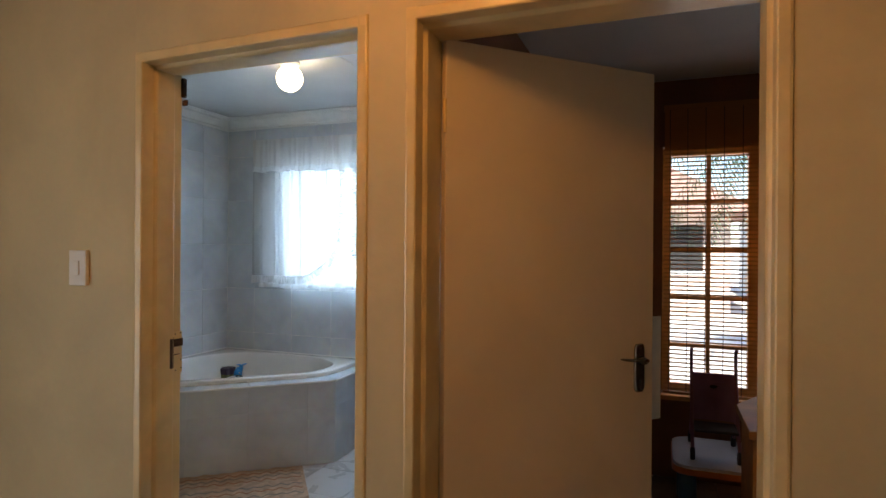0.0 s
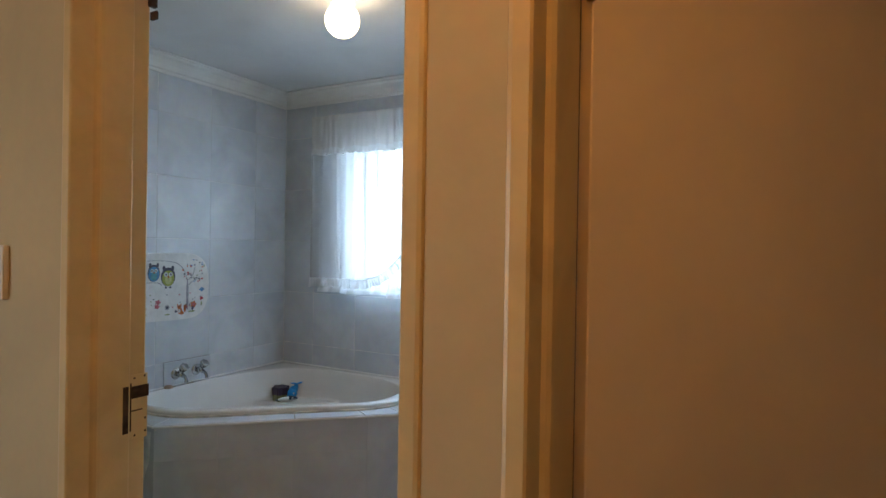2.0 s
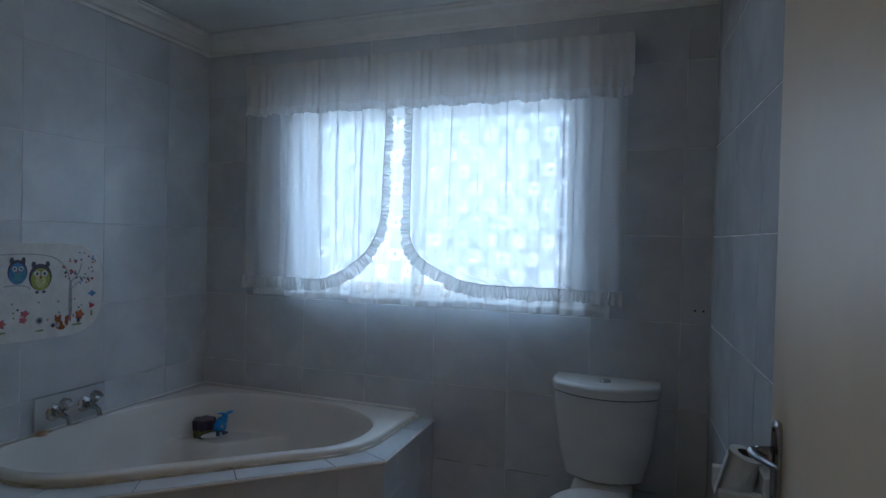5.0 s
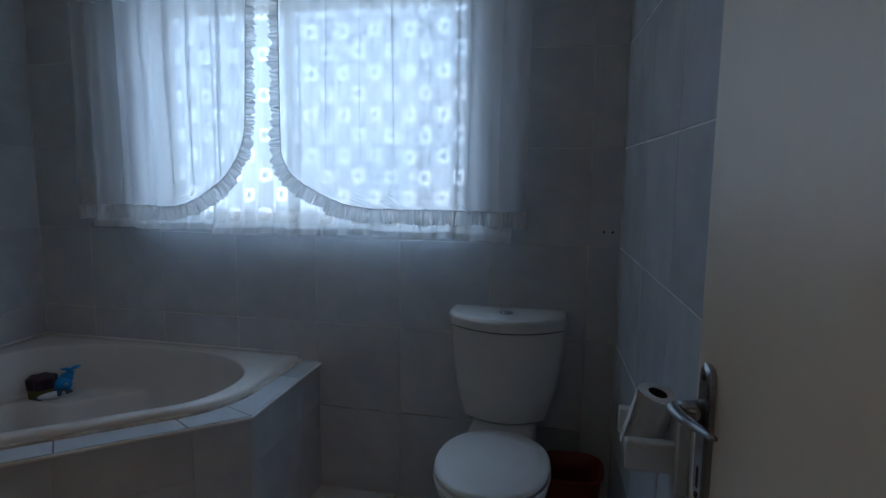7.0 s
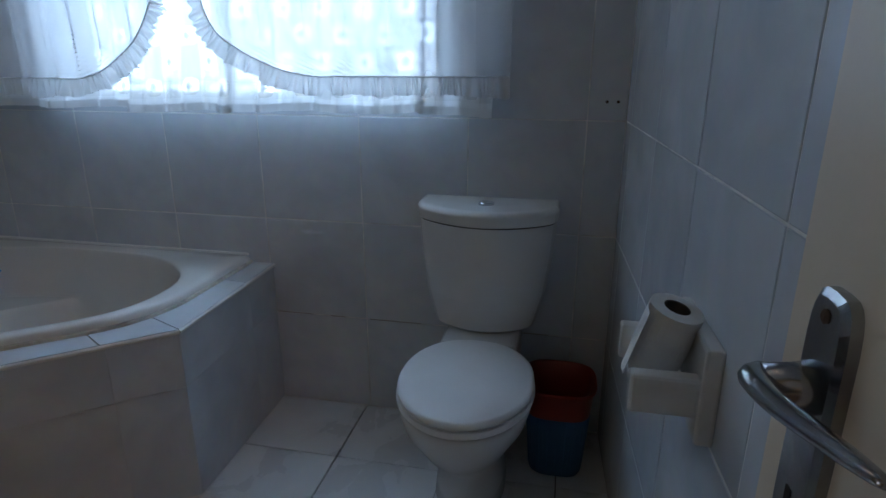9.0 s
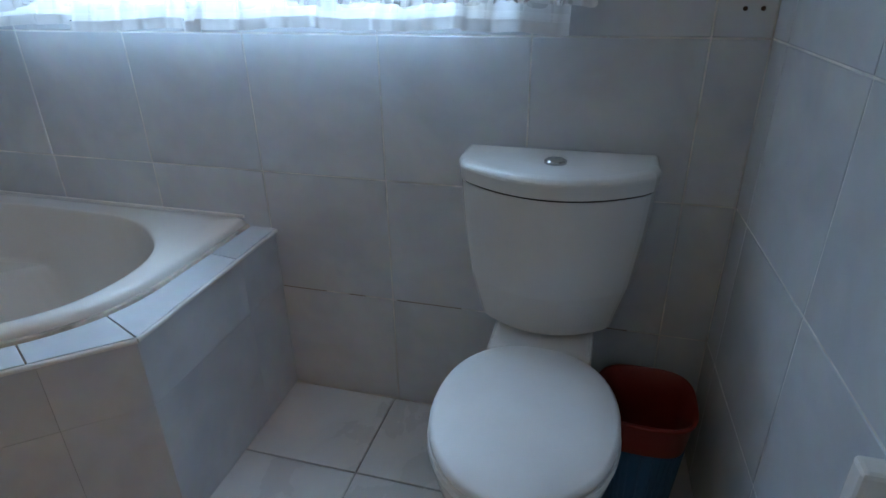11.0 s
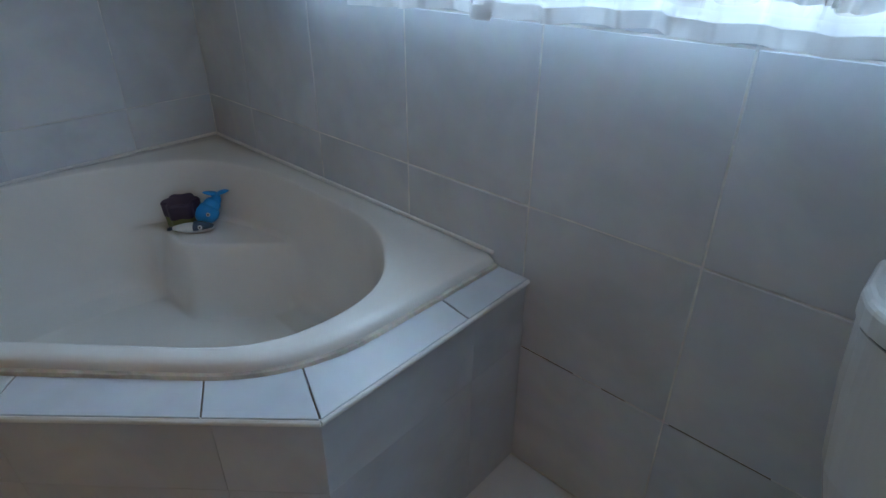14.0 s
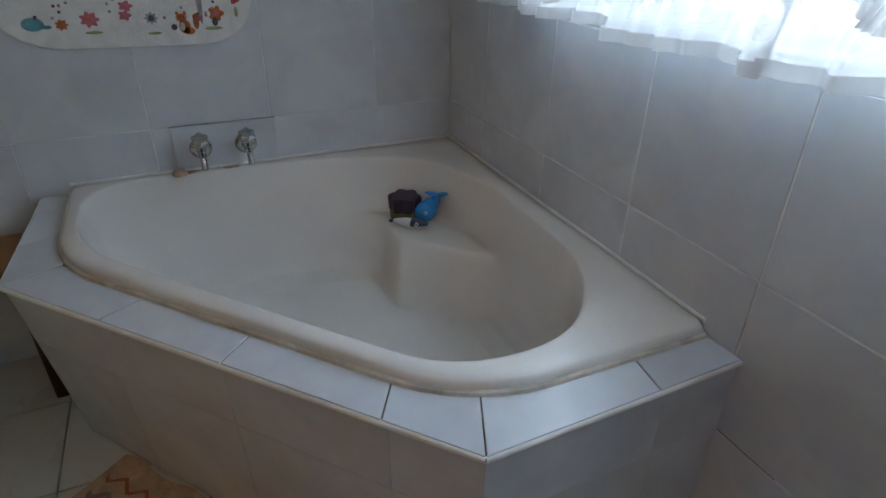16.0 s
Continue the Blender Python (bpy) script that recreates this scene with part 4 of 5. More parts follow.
for y, z, ry, rz, col, lift, lobes in (
    (2.462, 1.012, 0.026, 0.017, "teal", 0, 0), (2.492, 1.004, 0.012, 0.005, "teal", 0, 0), (2.528, 1.008, 0.014, 0.012, "orange", 0, 7),
    (2.596, 1.019, 0.021, 0.018, "pink", 0, 7), (2.596, 1.019, 0.006, 0.006, "orange", 0.001, 0), (2.684, 1.026, 0.014, 0.012, "pink", 0, 5), (2.690, 1.050, 0.016, 0.012, "pink", 0, 5),
    (2.748, 1.016, 0.015, 0.014, "grey", 0, 8), (2.748, 1.016, 0.008, 0.008, "dark", 0.001, 0), (2.832, 0.990, 0.016, 0.019, "orange", 0, 0), (2.842, 0.978, 0.016, 0.010, "orange", 0, 0), (2.826, 1.014, 0.014, 0.011, "orange", 0, 0), (2.826, 0.990, 0.007, 0.012, "pale", 0.0008, 0),
    (2.864, 1.000, 0.008, 0.018, "orange", 0, 0), (2.870, 1.014, 0.014, 0.011, "orange", 0, 0), (2.880, 1.100, 0.008, 0.090, "grey", 0, 0), (2.922, 1.022, 0.019, 0.018, "orange", 0, 5), (2.916, 1.000, 0.008, 0.012, "dark", 0.001, 0),
    (2.978, 1.056, 0.012, 0.010, "red", 0, 3), (2.978, 1.024, 0.005, 0.014, "green", 0, 0), (2.60, 0.985, 0.022, 0.004, "green", 0, 0), (2.75, 0.976, 0.018, 0.004, "green", 0, 0), (2.91, 0.982, 0.024, 0.005, "green", 0, 0),
    (2.662, 1.232, 0.037, 0.048, "dark", 0, 0), (2.662, 1.226, 0.033, 0.042, "blue", 0.0008, 0), (2.662, 1.214, 0.018, 0.022, "teal", 0.0016, 0), (2.640, 1.276, 0.008, 0.014, "dark", 0.0008, 0), (2.684, 1.276, 0.008, 0.014, "dark", 0.0008, 0),
    (2.650, 1.245, 0.009, 0.010, "pale", 0.0016, 0), (2.674, 1.245, 0.009, 0.010, "pale", 0.0016, 0), (2.650, 1.245, 0.004, 0.005, "dark", 0.0024, 0), (2.674, 1.245, 0.004, 0.005, "dark", 0.0024, 0), (2.662, 1.234, 0.004, 0.005, "orange", 0.0024, 0),
    (2.752, 1.208, 0.046, 0.054, "dark", 0, 0), (2.752, 1.200, 0.039, 0.045, "lime", 0.0008, 0), (2.752, 1.190, 0.022, 0.026, "pale_lime", 0.0016, 0), (2.724, 1.258, 0.009, 0.014, "dark", 0.0008, 0), (2.780, 1.258, 0.009, 0.014, "dark", 0.0008, 0),
    (2.737, 1.222, 0.012, 0.013, "pale", 0.0016, 0), (2.767, 1.222, 0.012, 0.013, "pale", 0.0016, 0), (2.737, 1.222, 0.005, 0.006, "dark", 0.0024, 0), (2.767, 1.222, 0.005, 0.006, "dark", 0.0024, 0), (2.752, 1.208, 0.006, 0.006, "orange", 0.0024, 0),
    (2.738, 1.148, 0.007, 0.006, "dark", 0, 0), (2.766, 1.148, 0.007, 0.006, "dark", 0, 0),
    (2.804, 0.990, 0.008, 0.008, "dark", 0.0008, 0), (2.816, 1.026, 0.004, 0.006, "orange", 0, 0), (2.837, 1.026, 0.004, 0.006, "orange", 0, 0), (2.821, 1.016, 0.003, 0.003, "dark", 0.0008, 0), (2.832, 1.016, 0.003, 0.003, "dark", 0.0008, 0), (2.872, 1.010, 0.008, 0.005, "pink", 0.0008, 0), (2.922, 1.022, 0.008, 0.008, "pink", 0.0008, 0),
    (2.98, 1.125, 0.016, 0.011, "blue", 0, 4)):
    dab(y, z + (0.016 if z < 1.1 else 0.0), ry, rz, col, lift, lobes)
for k in range(44):
    a, r = random.uniform(0, 6.28), random.uniform(0.03, 0.10)
    dab(2.925 + 0.9 * r * math.cos(a) * 0.9, 1.240 + 0.75 * r * math.sin(a), random.uniform(0.003, 0.007), random.uniform(0.003, 0.006), random.choice(["pink", "green", "orange", "grey", "dark", "blue", "red"]))
for k in range(26):
    dab(random.uniform(2.45, 2.98), random.uniform(1.03, 1.11), 0.004, 0.004, random.choice(["grey", "green", "dark", "pink"]))
for pts in (((2.60, 1.300), (2.70, 1.302), (2.80, 1.288), (2.855, 1.245), (2.880, 1.180)), ((2.61, 1.178), (2.66, 1.180), (2.70, 1.172), (2.71, 1.160)), ((2.88, 1.18), (2.915, 1.215), (2.93, 1.26)), ((2.88, 1.15), (2.92, 1.18), (2.965, 1.20))):
    part("print", tube([tuple(p) for p in curve_pts([(LEFT_X + 0.0072, y, z) for y, z in pts], 16)], 0.0018, 6), PR["grey"], hang, "grey branch")
settle(hang)

# ---- wall plugs and jamb catch ----
for x in (-0.488, -0.456):
    tagged(link("wall_screw", lathe([(0.0045, 0.0), (0.0045, 0.003), (0.002, 0.004)], 10, Matrix.Translation((x, WALL_Y - 0.0005, 1.128)) @ Matrix.Rotation(math.pi / 2, 4, "X")), RUST), "small dark screw head stuck in the wall tiles", "screw", group="wall screws")
catch = bmesh.new()
box(-1.2510, -1.2380, 1.452, 1.470, 1.955, 2.025, 0.002, bm=catch)
box(-1.2510, -1.2280, 1.458, 1.466, 1.925, 1.945, 0.002, bm=catch)
tagged(link("jamb_catch", catch, RUST), "small rusty steel catch on the door jamb", "catch")

# ---- toilet ----
TX = -0.822


def oval(cx, cy, rx, ry_f, ry_b, z, n=48, p=2.0):
    r = []
    for k in range(n):
        a = 2 * math.pi * k / n
        c, s = math.cos(a), math.sin(a)
        ry = ry_f if s < 0 else ry_b
        q = 2 / p if s < 0 else 2 / 2.3
        r.append((cx + rx * math.copysign(abs(c) ** q, c), cy + ry * math.copysign(abs(s) ** q, s), z))
    return r


toilet = thing("toilet", (TX, 3.25, 0), "white ceramic close-coupled toilet with its lid down", "toilet")
part("pan", loft([oval(TX, 3.34, 0.105, 0.16, 0.24, 0.0), oval(TX, 3.34, 0.10, 0.155, 0.24, 0.05), oval(TX, 3.33, 0.095, 0.15, 0.25, 0.14), oval(TX, 3.27, 0.125, 0.20, 0.30, 0.24), oval(TX, 3.22, 0.165, 0.215, 0.26, 0.33), oval(TX, 3.22, 0.178, 0.222, 0.25, 0.375), oval(TX, 3.22, 0.176, 0.220, 0.25, 0.39)]), CERAMIC, toilet, smooth=True)
part("pan_neck", box(TX - 0.118, TX + 0.118, 3.42, 3.655, 0.28, 0.432, 0.02, 3), CERAMIC, toilet)
seat_ = part("seat", loft([oval(TX, 3.225, 0.179, 0.226, 0.222, 0.392), oval(TX, 3.225, 0.185, 0.233, 0.224, 0.400), oval(TX, 3.225, 0.183, 0.231, 0.224, 0.412)]), SEAT_MAT, toilet, smooth=False)
part("seat_lid", loft([oval(TX, 3.225, 0.178, 0.223, 0.222, 0.4135), oval(TX, 3.225, 0.182, 0.227, 0.224, 0.419), oval(TX, 3.225, 0.181, 0.226, 0.223, 0.428), oval(TX, 3.225, 0.171, 0.216, 0.214, 0.435), oval(TX, 3.225, 0.120, 0.150, 0.150, 0.4375), oval(TX, 3.225, 0.01, 0.01, 0.01, 0.4385)]), SEAT_MAT, seat_, "closed white seat lid", smooth=True)
for s in (-1, 1):
    part("seat_hinge", tube([(TX + s * 0.09 - 0.02, 3.455, 0.418), (TX + s * 0.09 + 0.02, 3.455, 0.418)], 0.011, 12), SEAT_MAT, seat_)


def cist_ring(hw, yf, bow, yb, z, rc=0.03):
    hw *= 1.05
    n = 40
    pts = [(TX - hw, yb, z)]
    for k in range(n + 1):
        t = -1 + 2 * k / n
        rr = 1 - abs(t) ** 26
        pts.append((TX + hw * t, yf - bow * (1 - t * t) + rc * (1 - rr), z))
    pts.append((TX + hw, yb, z))
    return pts


cist = part("cistern", loft([cist_ring(0.120, 3.55, 0.05, 3.655, 0.432), cist_ring(0.150, 3.548, 0.07, 3.66, 0.446), cist_ring(0.178, 3.55, 0.095, 3.665, 0.55), cist_ring(0.196, 3.555, 0.100, 3.668, 0.68), cist_ring(0.2025, 3.552, 0.098, 3.668, 0.7790)]), CERAMIC, toilet, smooth=False)
# dark band standing in for the shade between tank and lid
part("cistern_gap", loft([cist_ring(0.2005, 3.554, 0.0975, 3.660, 0.7765), cist_ring(0.2005, 3.554, 0.0975, 3.660, 0.7835)]), DARK, cist)
part("cistern_lid", loft([cist_ring(0.203, 3.552, 0.098, 3.670, 0.7825), cist_ring(0.2055, 3.550, 0.0995, 3.672, 0.785), cist_ring(0.207, 3.548, 0.101, 3.672, 0.813), cist_ring(0.2065, 3.549, 0.101, 3.672, 0.818), cist_ring(0.205, 3.551, 0.100, 3.671, 0.822), cist_ring(0.2025, 3.554, 0.099, 3.669, 0.8255), cist_ring(0.199, 3.559, 0.097, 3.667, 0.828), cist_ring(0.193, 3.564, 0.094, 3.664, 0.8295), cist_ring(0.12, 3.59, 0.06, 3.65, 0.832)]), CERAMIC, cist)
part("flush_button", lathe([(0.024, 0.8310), (0.024, 0.8365), (0.020, 0.8395), (0.006, 0.839)], 28, Matrix.Translation((TX, 3.553, 0))), CHROME, cist, "round chrome flush button")
settle(toilet)

# ---- waste bin ----
BX, BY = -0.572, 3.498
bin_ = thing("waste_bin", (BX, BY, 0), "blue ribbed plastic waste bin with a red collar", "bin")


def bin_ring(h, z, n=48):
    """A rounded square round the bin's axis."""
    return [(BX + h * math.copysign(abs(math.cos(a)) ** 0.62, math.cos(a)), BY + h * math.copysign(abs(math.sin(a)) ** 0.62, math.sin(a)), z) for a in [2 * math.pi * k / n for k in range(n)]]


part("body", loft([bin_ring(h, z) for h, z in ((0.078, 0.0), (0.082, 0.004), (0.098, 0.222), (0.096, 0.222), (0.079, 0.008))]), BLUE_PLASTIC, bin_)
part("collar", loft([bin_ring(h, z) for h, z in ((0.0985, 0.212), (0.105, 0.285), (0.112, 0.296), (0.113, 0.302), (0.110, 0.306), (0.104, 0.302), (0.092, 0.212), (0.074, 0.024), (0.002, 0.020))], False, False), RED_PLASTIC, bin_, "red rim and lining", smooth=True)
for p, q in list(zip(bin_ring(0.0825, 0.012), bin_ring(0.0975, 0.208))):
    part("rib", tube([p, q], 0.0022, 6), BLUE_PLASTIC, bin_)
settle(bin_)

# ---- toilet roll holder ----
HY = 2.705
HX = right_x(HY)
hold = thing("toilet_roll_holder", (HX, HY, 0.74), "white ceramic roll holder on the wall tiles", "toilet roll holder")
part("back_plate", box(HX - 0.020, HX + 0.006, HY - 0.100, HY + 0.100, 0.722, 0.870, 0.005, 2), CERAMIC, hold)
for y in (HY - 0.082, HY + 0.082):
    part("cheek", box(HX - 0.112, HX - 0.018, y - 0.013, y + 0.013, 0.762, 0.822, 0.005, 2), CERAMIC, hold)
part("tray", box(HX - 0.102, HX - 0.018, HY - 0.072, HY + 0.072, 0.758, 0.772, 0.004, 2), CERAMIC, hold)
settle(hold)
R = Matrix.Translation((HX - 0.072, HY + 0.006, 0.784)) @ Matrix.Rotation(radians(14), 4, "Y") @ Matrix.Rotation(radians(8), 4, "X")
roll = thing("toilet_roll", tuple(R.translation), "white toilet paper roll standing tilted on its holder", "toilet roll")
part("paper", lathe([(0.0195, 0.0), (0.039, 0.001), (0.0405, 0.05), (0.0395, 0.112), (0.0195, 0.113)], 36, R, False, False), PAPER, roll)
part("core", lathe([(0.0200, 0.113), (0.0185, 0.112), (0.0185, 0.002)], 28, R, False, True), CARD, roll, "dark hollow card core")
bm = bmesh.new()
prof = [(-0.0405, -0.004), (-0.044, -0.014), (-0.045, -0.026), (-0.043, -0.038)]
loft([[(x, y, z) for x, y in prof] + [(x + 0.0012, y, z) for x, y in prof[::-1]] for z in (0.0, 0.112)], bm=bm)
bmesh.ops.transform(bm, matrix=R, verts=bm.verts)
part("loose_sheet", bm, PAPER, roll)
settle(roll)

# ---- rug before the bath ----
rug = thing("bath_rug", (-2.1, 2.4, 0), "peach cotton rug with zigzag stripes on the floor tiles", "rug")
RM = Matrix.Translation((-2.402, 2.474, 0.0)) @ Matrix.Rotation(math.atan2(0.743, 0.932), 4, "Z")


def rug_z(u, v):
    return 0.010 + 0.005 * max(0, noise.noise((u * 6, v * 6, 0.3))) + 0.002 * math.sin(u * 60 + 3 * math.sin(v * 9))


def rug_patch(u0, u1, fn, lift, name, material):
    rows0, rows1 = [], []
    n = 70
    for k in range(n + 1):
        u = u0 + (u1 - u0) * k / n
        a, b = fn(u)
        ra, rb = [], []
        for j in range(9):
            v = a + (b - a) * j / 8
            w = RM @ Vector((u, v, rug_z(u, v) + lift))
            ra.append(tuple(w))
        rows0.append(ra)
    bm = bmesh.new()
    vs = [[bm.verts.new(p) for p in r] for r in rows0]
    for a, b in zip(vs, vs[1:]):
        for i in range(8):
            bm.faces.new((a[i], a[i + 1], b[i + 1], b[i]))
    if lift == 0:
        ret = bmesh.ops.extrude_face_region(bm, geom=bm.faces[:])
        for v in [g for g in ret["geom"] if isinstance(g, bmesh.types.BMVert)]:
            v.co.z = 0.001
    part(name, bm, material, rug)


rug_patch(0.0, 0.82, lambda u: (-0.50 + 0.01 * math.sin(u * 23), -0.012 + 0.006 * math.sin(u * 31)), 0.0, "weave", RUG_PEACH)
zig = lambda t, p: abs((t / p) % 1.0 - 0.5) * 2
for v0, amp, wid, m_ in ((-0.09, 0.030, 0.012, RUG_ORANGE), (-0.14, 0.030, 0.016, RUG_GREY), (-0.20, 0.03, 0.012, RUG_ORANGE), (-0.30, 0.03, 0.016, RUG_GREY), (-0.36, 0.03, 0.012, RUG_ORANGE), (-0.43, 0.03, 0.014, RUG_GREY)):
    rug_patch(0.02, 0.80, lambda u, v0=v0, amp=amp, wid=wid: (v0 + amp * zig(u, 0.075) - wid, v0 + amp * zig(u, 0.075)), 0.0015, "zigzag_stripe", m_)
settle(rug)

# ---- wooden stool beside the bath ----
stool = thing("wooden_bench", (-2.83, 2.0, 0), "dark wooden bench beside the tiled bath", "bench")
part("seat", box(-2.955, -2.705, 1.70, 2.315, 0.428, 0.455, 0.006, 2), WOOD_DESK, stool, "lighter worn wooden seat")
for x in (-2.935, -2.735):
    for y in (1.73, 2.285):
        part("leg", box(x - 0.018, x + 0.018, y - 0.018, y + 0.018, 0.0, 0.428, 0.004), WOOD_DARK, stool)
for y in (1.73, 2.285):
    part("rail", box(-2.917, -2.753, y - 0.010, y + 0.010, 0.36, 0.42, 0.003), WOOD_DARK, stool)
settle(stool)

# ---- play room ----
win2 = thing("window_2", (1.07, 3.72, 0.52), "varnished orange wooden window with small panes", "window", kind="structure")
Y0, Y1 = 3.745, 3.795
for a in ((0.40, 0.45, 0.52, 2.05), (1.70, 1.75, 0.52, 2.05)):
    part("window_frame", box(a[0], a[1], Y0, Y1, a[2], a[3], 0.003), WOOD_ORANGE, win2)
for z in (0.52, 2.0):
    part("window_frame", box(0.45, 1.70, Y0, Y1, z, z + 0.05, 0.003), WOOD_ORANGE, win2)
part("mullion", box(0.885, 0.955, Y0 - 0.006, Y1 + 0.002, 0.57, 2.0, 0.003), WOOD_ORANGE, win2)
part("glazing_bar", box(0.655, 0.68, Y0 + 0.006, Y1 - 0.006, 0.57, 2.0, 0.002), WOOD_ORANGE, win2)
for z in (0.80, 1.10, 1.40, 1.70):
    part("glazing_bar", box(0.45, 0.885, Y0 + 0.008, Y1 - 0.008, z, z + 0.024, 0.002), WOOD_ORANGE, win2)
for a, b in ((0.45, 0.885), (0.955, 1.70)):
    o = part("pane", box(a, b, 3.768, 3.772, 0.57, 2.0), GLASS, win2)
    o.visible_shadow = False
part("window_sill", box(0.36, 1.79, 3.63, 3.745, 0.488, 0.518, 0.004), WOOD_ORANGE, win2)
settle(win2)

blind = thing("bamboo_blind", (1.1, 3.64, 2.27), "brown bamboo slat roll blind let down over the window", "blind")
me_s = None
zz = 2.262
k = 0
while zz > 0.545:
    if me_s is None:
        o = part("slat", box(-0.69, 0.69, -0.002, 0.002, -0.0043, 0.0043), BAMBOO, blind)
        me_s = o.data
    else:
        o = new("slat", me_s)
        o.parent = blind
    o.location = (1.10, 3.625 + 0.0008 * (k % 2), zz)
    zz -= 0.0260 if zz < 2.03 else 0.0092
    k += 1
for i in range(14):
    x = 0.44 + i * 0.1
    part("cord", tube([(x, 3.6215, 2.265), (x + 0.004, 3.6215, 1.4), (x, 3.6215, 0.535)], 0.0022, 6), CORD, blind)
part("head_rail", box(0.405, 1.795, 3.615, 3.665, 2.265, 2.295, 0.003), BAMBOO, blind)
part("bottom_rail", box(0.405, 1.795, 3.617, 3.633, 0.530, 0.548, 0.003), WOOD_ORANGE, blind)
settle(blind)

table = thing("children_table", (0.72, 3.2, 0), "low plastic table with a white top, orange edge and blue legs", "table")
to = fillet([(0.46, 2.98), (1.05, 2.98), (1.05, 3.48), (0.46, 3.48)], [0.10] * 4, 8)
part("tabletop", slab(to, 0.300, 0.322, 0.006), TABLE_WHITE, table)
part("edge_band", slab([(0.755 + (x - 0.755) * 1.02, 3.23 + (y - 3.23) * 1.02) for x, y in to], 0.276, 0.306), ORANGE_PLASTIC, table, "orange edge")
for x in (0.53, 0.98):
    for y in (3.05, 3.41):
        part("leg", lathe([(0.045, 0.0), (0.042, 0.276)], 20, Matrix.Translation((x, y, 0))), BLUE_PLASTIC, table, "blue leg")
settle(table)

pram = thing("doll_stroller", (0.67, 3.25, 0.322), "mauve fabric doll stroller standing on the low table", "toy stroller")
for x in (0.555, 0.775):
    pts = [tuple(p) for p in curve_pts([(x, 3.06, 0.345), (x, 3.18, 0.50), (x, 3.27, 0.72), (x, 3.29, 0.85), (x, 3.25, 0.87)], 14)]
    part("side_tube", tube(pts, 0.009, 10), MAUVE_TUBE, pram)
    for y in (3.08, 3.38):
        part("wheel", lathe([(0.010, -0.011), (0.030, -0.011), (0.032, 0.0), (0.030, 0.011), (0.010, 0.011)], 20, Matrix.Translation((x, y, 0.355)) @ Matrix.Rotation(math.pi / 2, 4, "Y")), CORD, pram, "dark wheel")
    part("rear_tube", tube([(x, 3.38, 0.355), (x, 3.22, 0.56)], 0.007, 10), MAUVE_TUBE, pram)
bm = loft([[(x, y, z) for x, y, z in ((0.562, 3.262, 0.74), (0.562, 3.272, 0.74), (0.562, 3.222, 0.50), (0.562, 3.212, 0.50))], [(x, y, z) for x, y, z in ((0.665, 3.282, 0.735), (0.665, 3.292, 0.735), (0.665, 3.245, 0.50), (0.665, 3.235, 0.50))], [(x, y, z) for x, y, z in ((0.768, 3.262, 0.74), (0.768, 3.272, 0.74), (0.768, 3.222, 0.50), (0.768, 3.212, 0.50))]])
back_ = part("backrest", bm, MAUVE, pram, "mauve fabric back")
part("badge", blob((0.665, 3.268, 0.67), 0.024, 0.006, 0.010), CORD, back_, "dark oval badge")
part("seat", box(0.562, 0.768, 3.05, 3.22, 0.478, 0.492, 0.004), CORD, pram, "dark seat")
settle(pram)

desk = thing("desk", (1.2, 2.6, 0), "brown wooden desk beside the window", "desk")
dk = [(0.715, 2.28), (1.60, 2.28), (1.60, 2.95), (0.85, 2.95), (0.715, 2.70)]
part("desktop", slab(dk, 0.692, 0.722, 0.004), WOOD_DESK, desk)
part("apron", box(0.74, 1.58, 2.31, 2.33, 0.58, 0.692), WOOD_DESK, desk)
part("side_panel", box(0.735, 0.755, 2.33, 2.68, 0.0, 0.692), WOOD_DESK, desk)
part("leg", box(1.54, 1.58, 2.88, 2.92, 0.0, 0.692), WOOD_DESK, desk)
part("leg", box(1.54, 1.58, 2.31, 2.35, 0.0, 0.58), WOOD_DESK, desk)
settle(desk)
keyb = thing("keyboard", (0.98, 2.50, 0.722), "grey computer keyboard lying on the desk", "keyboard")
part("case", box(0.80, 1.22, 2.42, 2.56, 0.722, 0.736, 0.003), PR["grey"], keyb)
for i in range(14):
    for j in range(5):
        part("key", box(0.812 + i * 0.0285, 0.836 + i * 0.0285, 2.430 + j * 0.025, 2.450 + j * 0.025, 0.736, 0.742), WHITE_TOY, keyb)
settle(keyb)
DM = Matrix.Translation((-0.199, 1.404, 0)) @ Matrix.Rotation(radians(45.0), 4, "Z")
pap = box(0.68, 0.880, 0.0348, 0.0366, 0.80, 1.17)
bmesh.ops.transform(pap, matrix=DM, verts=pap.verts)
tagged(link("hanging_paper", pap, PAPER), "white paper sheet hanging behind the open door", "paper")

# ---- outside ----
bm = box(-400, 400, -400, 800, -0.30, -0.20)
structure("ground", bm, YARD, "pale sunlit concrete yard", "ground")
house = thing("neighbour_house", (-3, 16, -0.2), "red brick house with a clay tile roof across the yard", "house")
part("wall", box(-9, 1.9, 15.0, 22.0, -0.2, 2.35), BRICK, house)
part("wall", box(3.3, 12, 19.0, 26.0, -0.2, 2.6), YARD, house, "pale plastered wing")
part("roof", loft([[(-9.5, 14.4, 2.3), (2.5, 14.4, 2.3), (2.5, 22.6, 2.3), (-9.5, 22.6, 2.3)], [(-7, 18.4, 4.2), (0, 18.4, 4.2), (0, 18.6, 4.2), (-7, 18.6, 4.2)]]), ROOF_TILE, house)
part("roof", loft([[(2.9, 18.4, 2.6), (12.5, 18.4, 2.6), (12.5, 26.6, 2.6), (2.9, 26.6, 2.6)], [(6, 22.4, 4.2), (10, 22.4, 4.2), (10, 22.6, 4.2), (6, 22.6, 4.2)]]), ROOF_TILE, house)
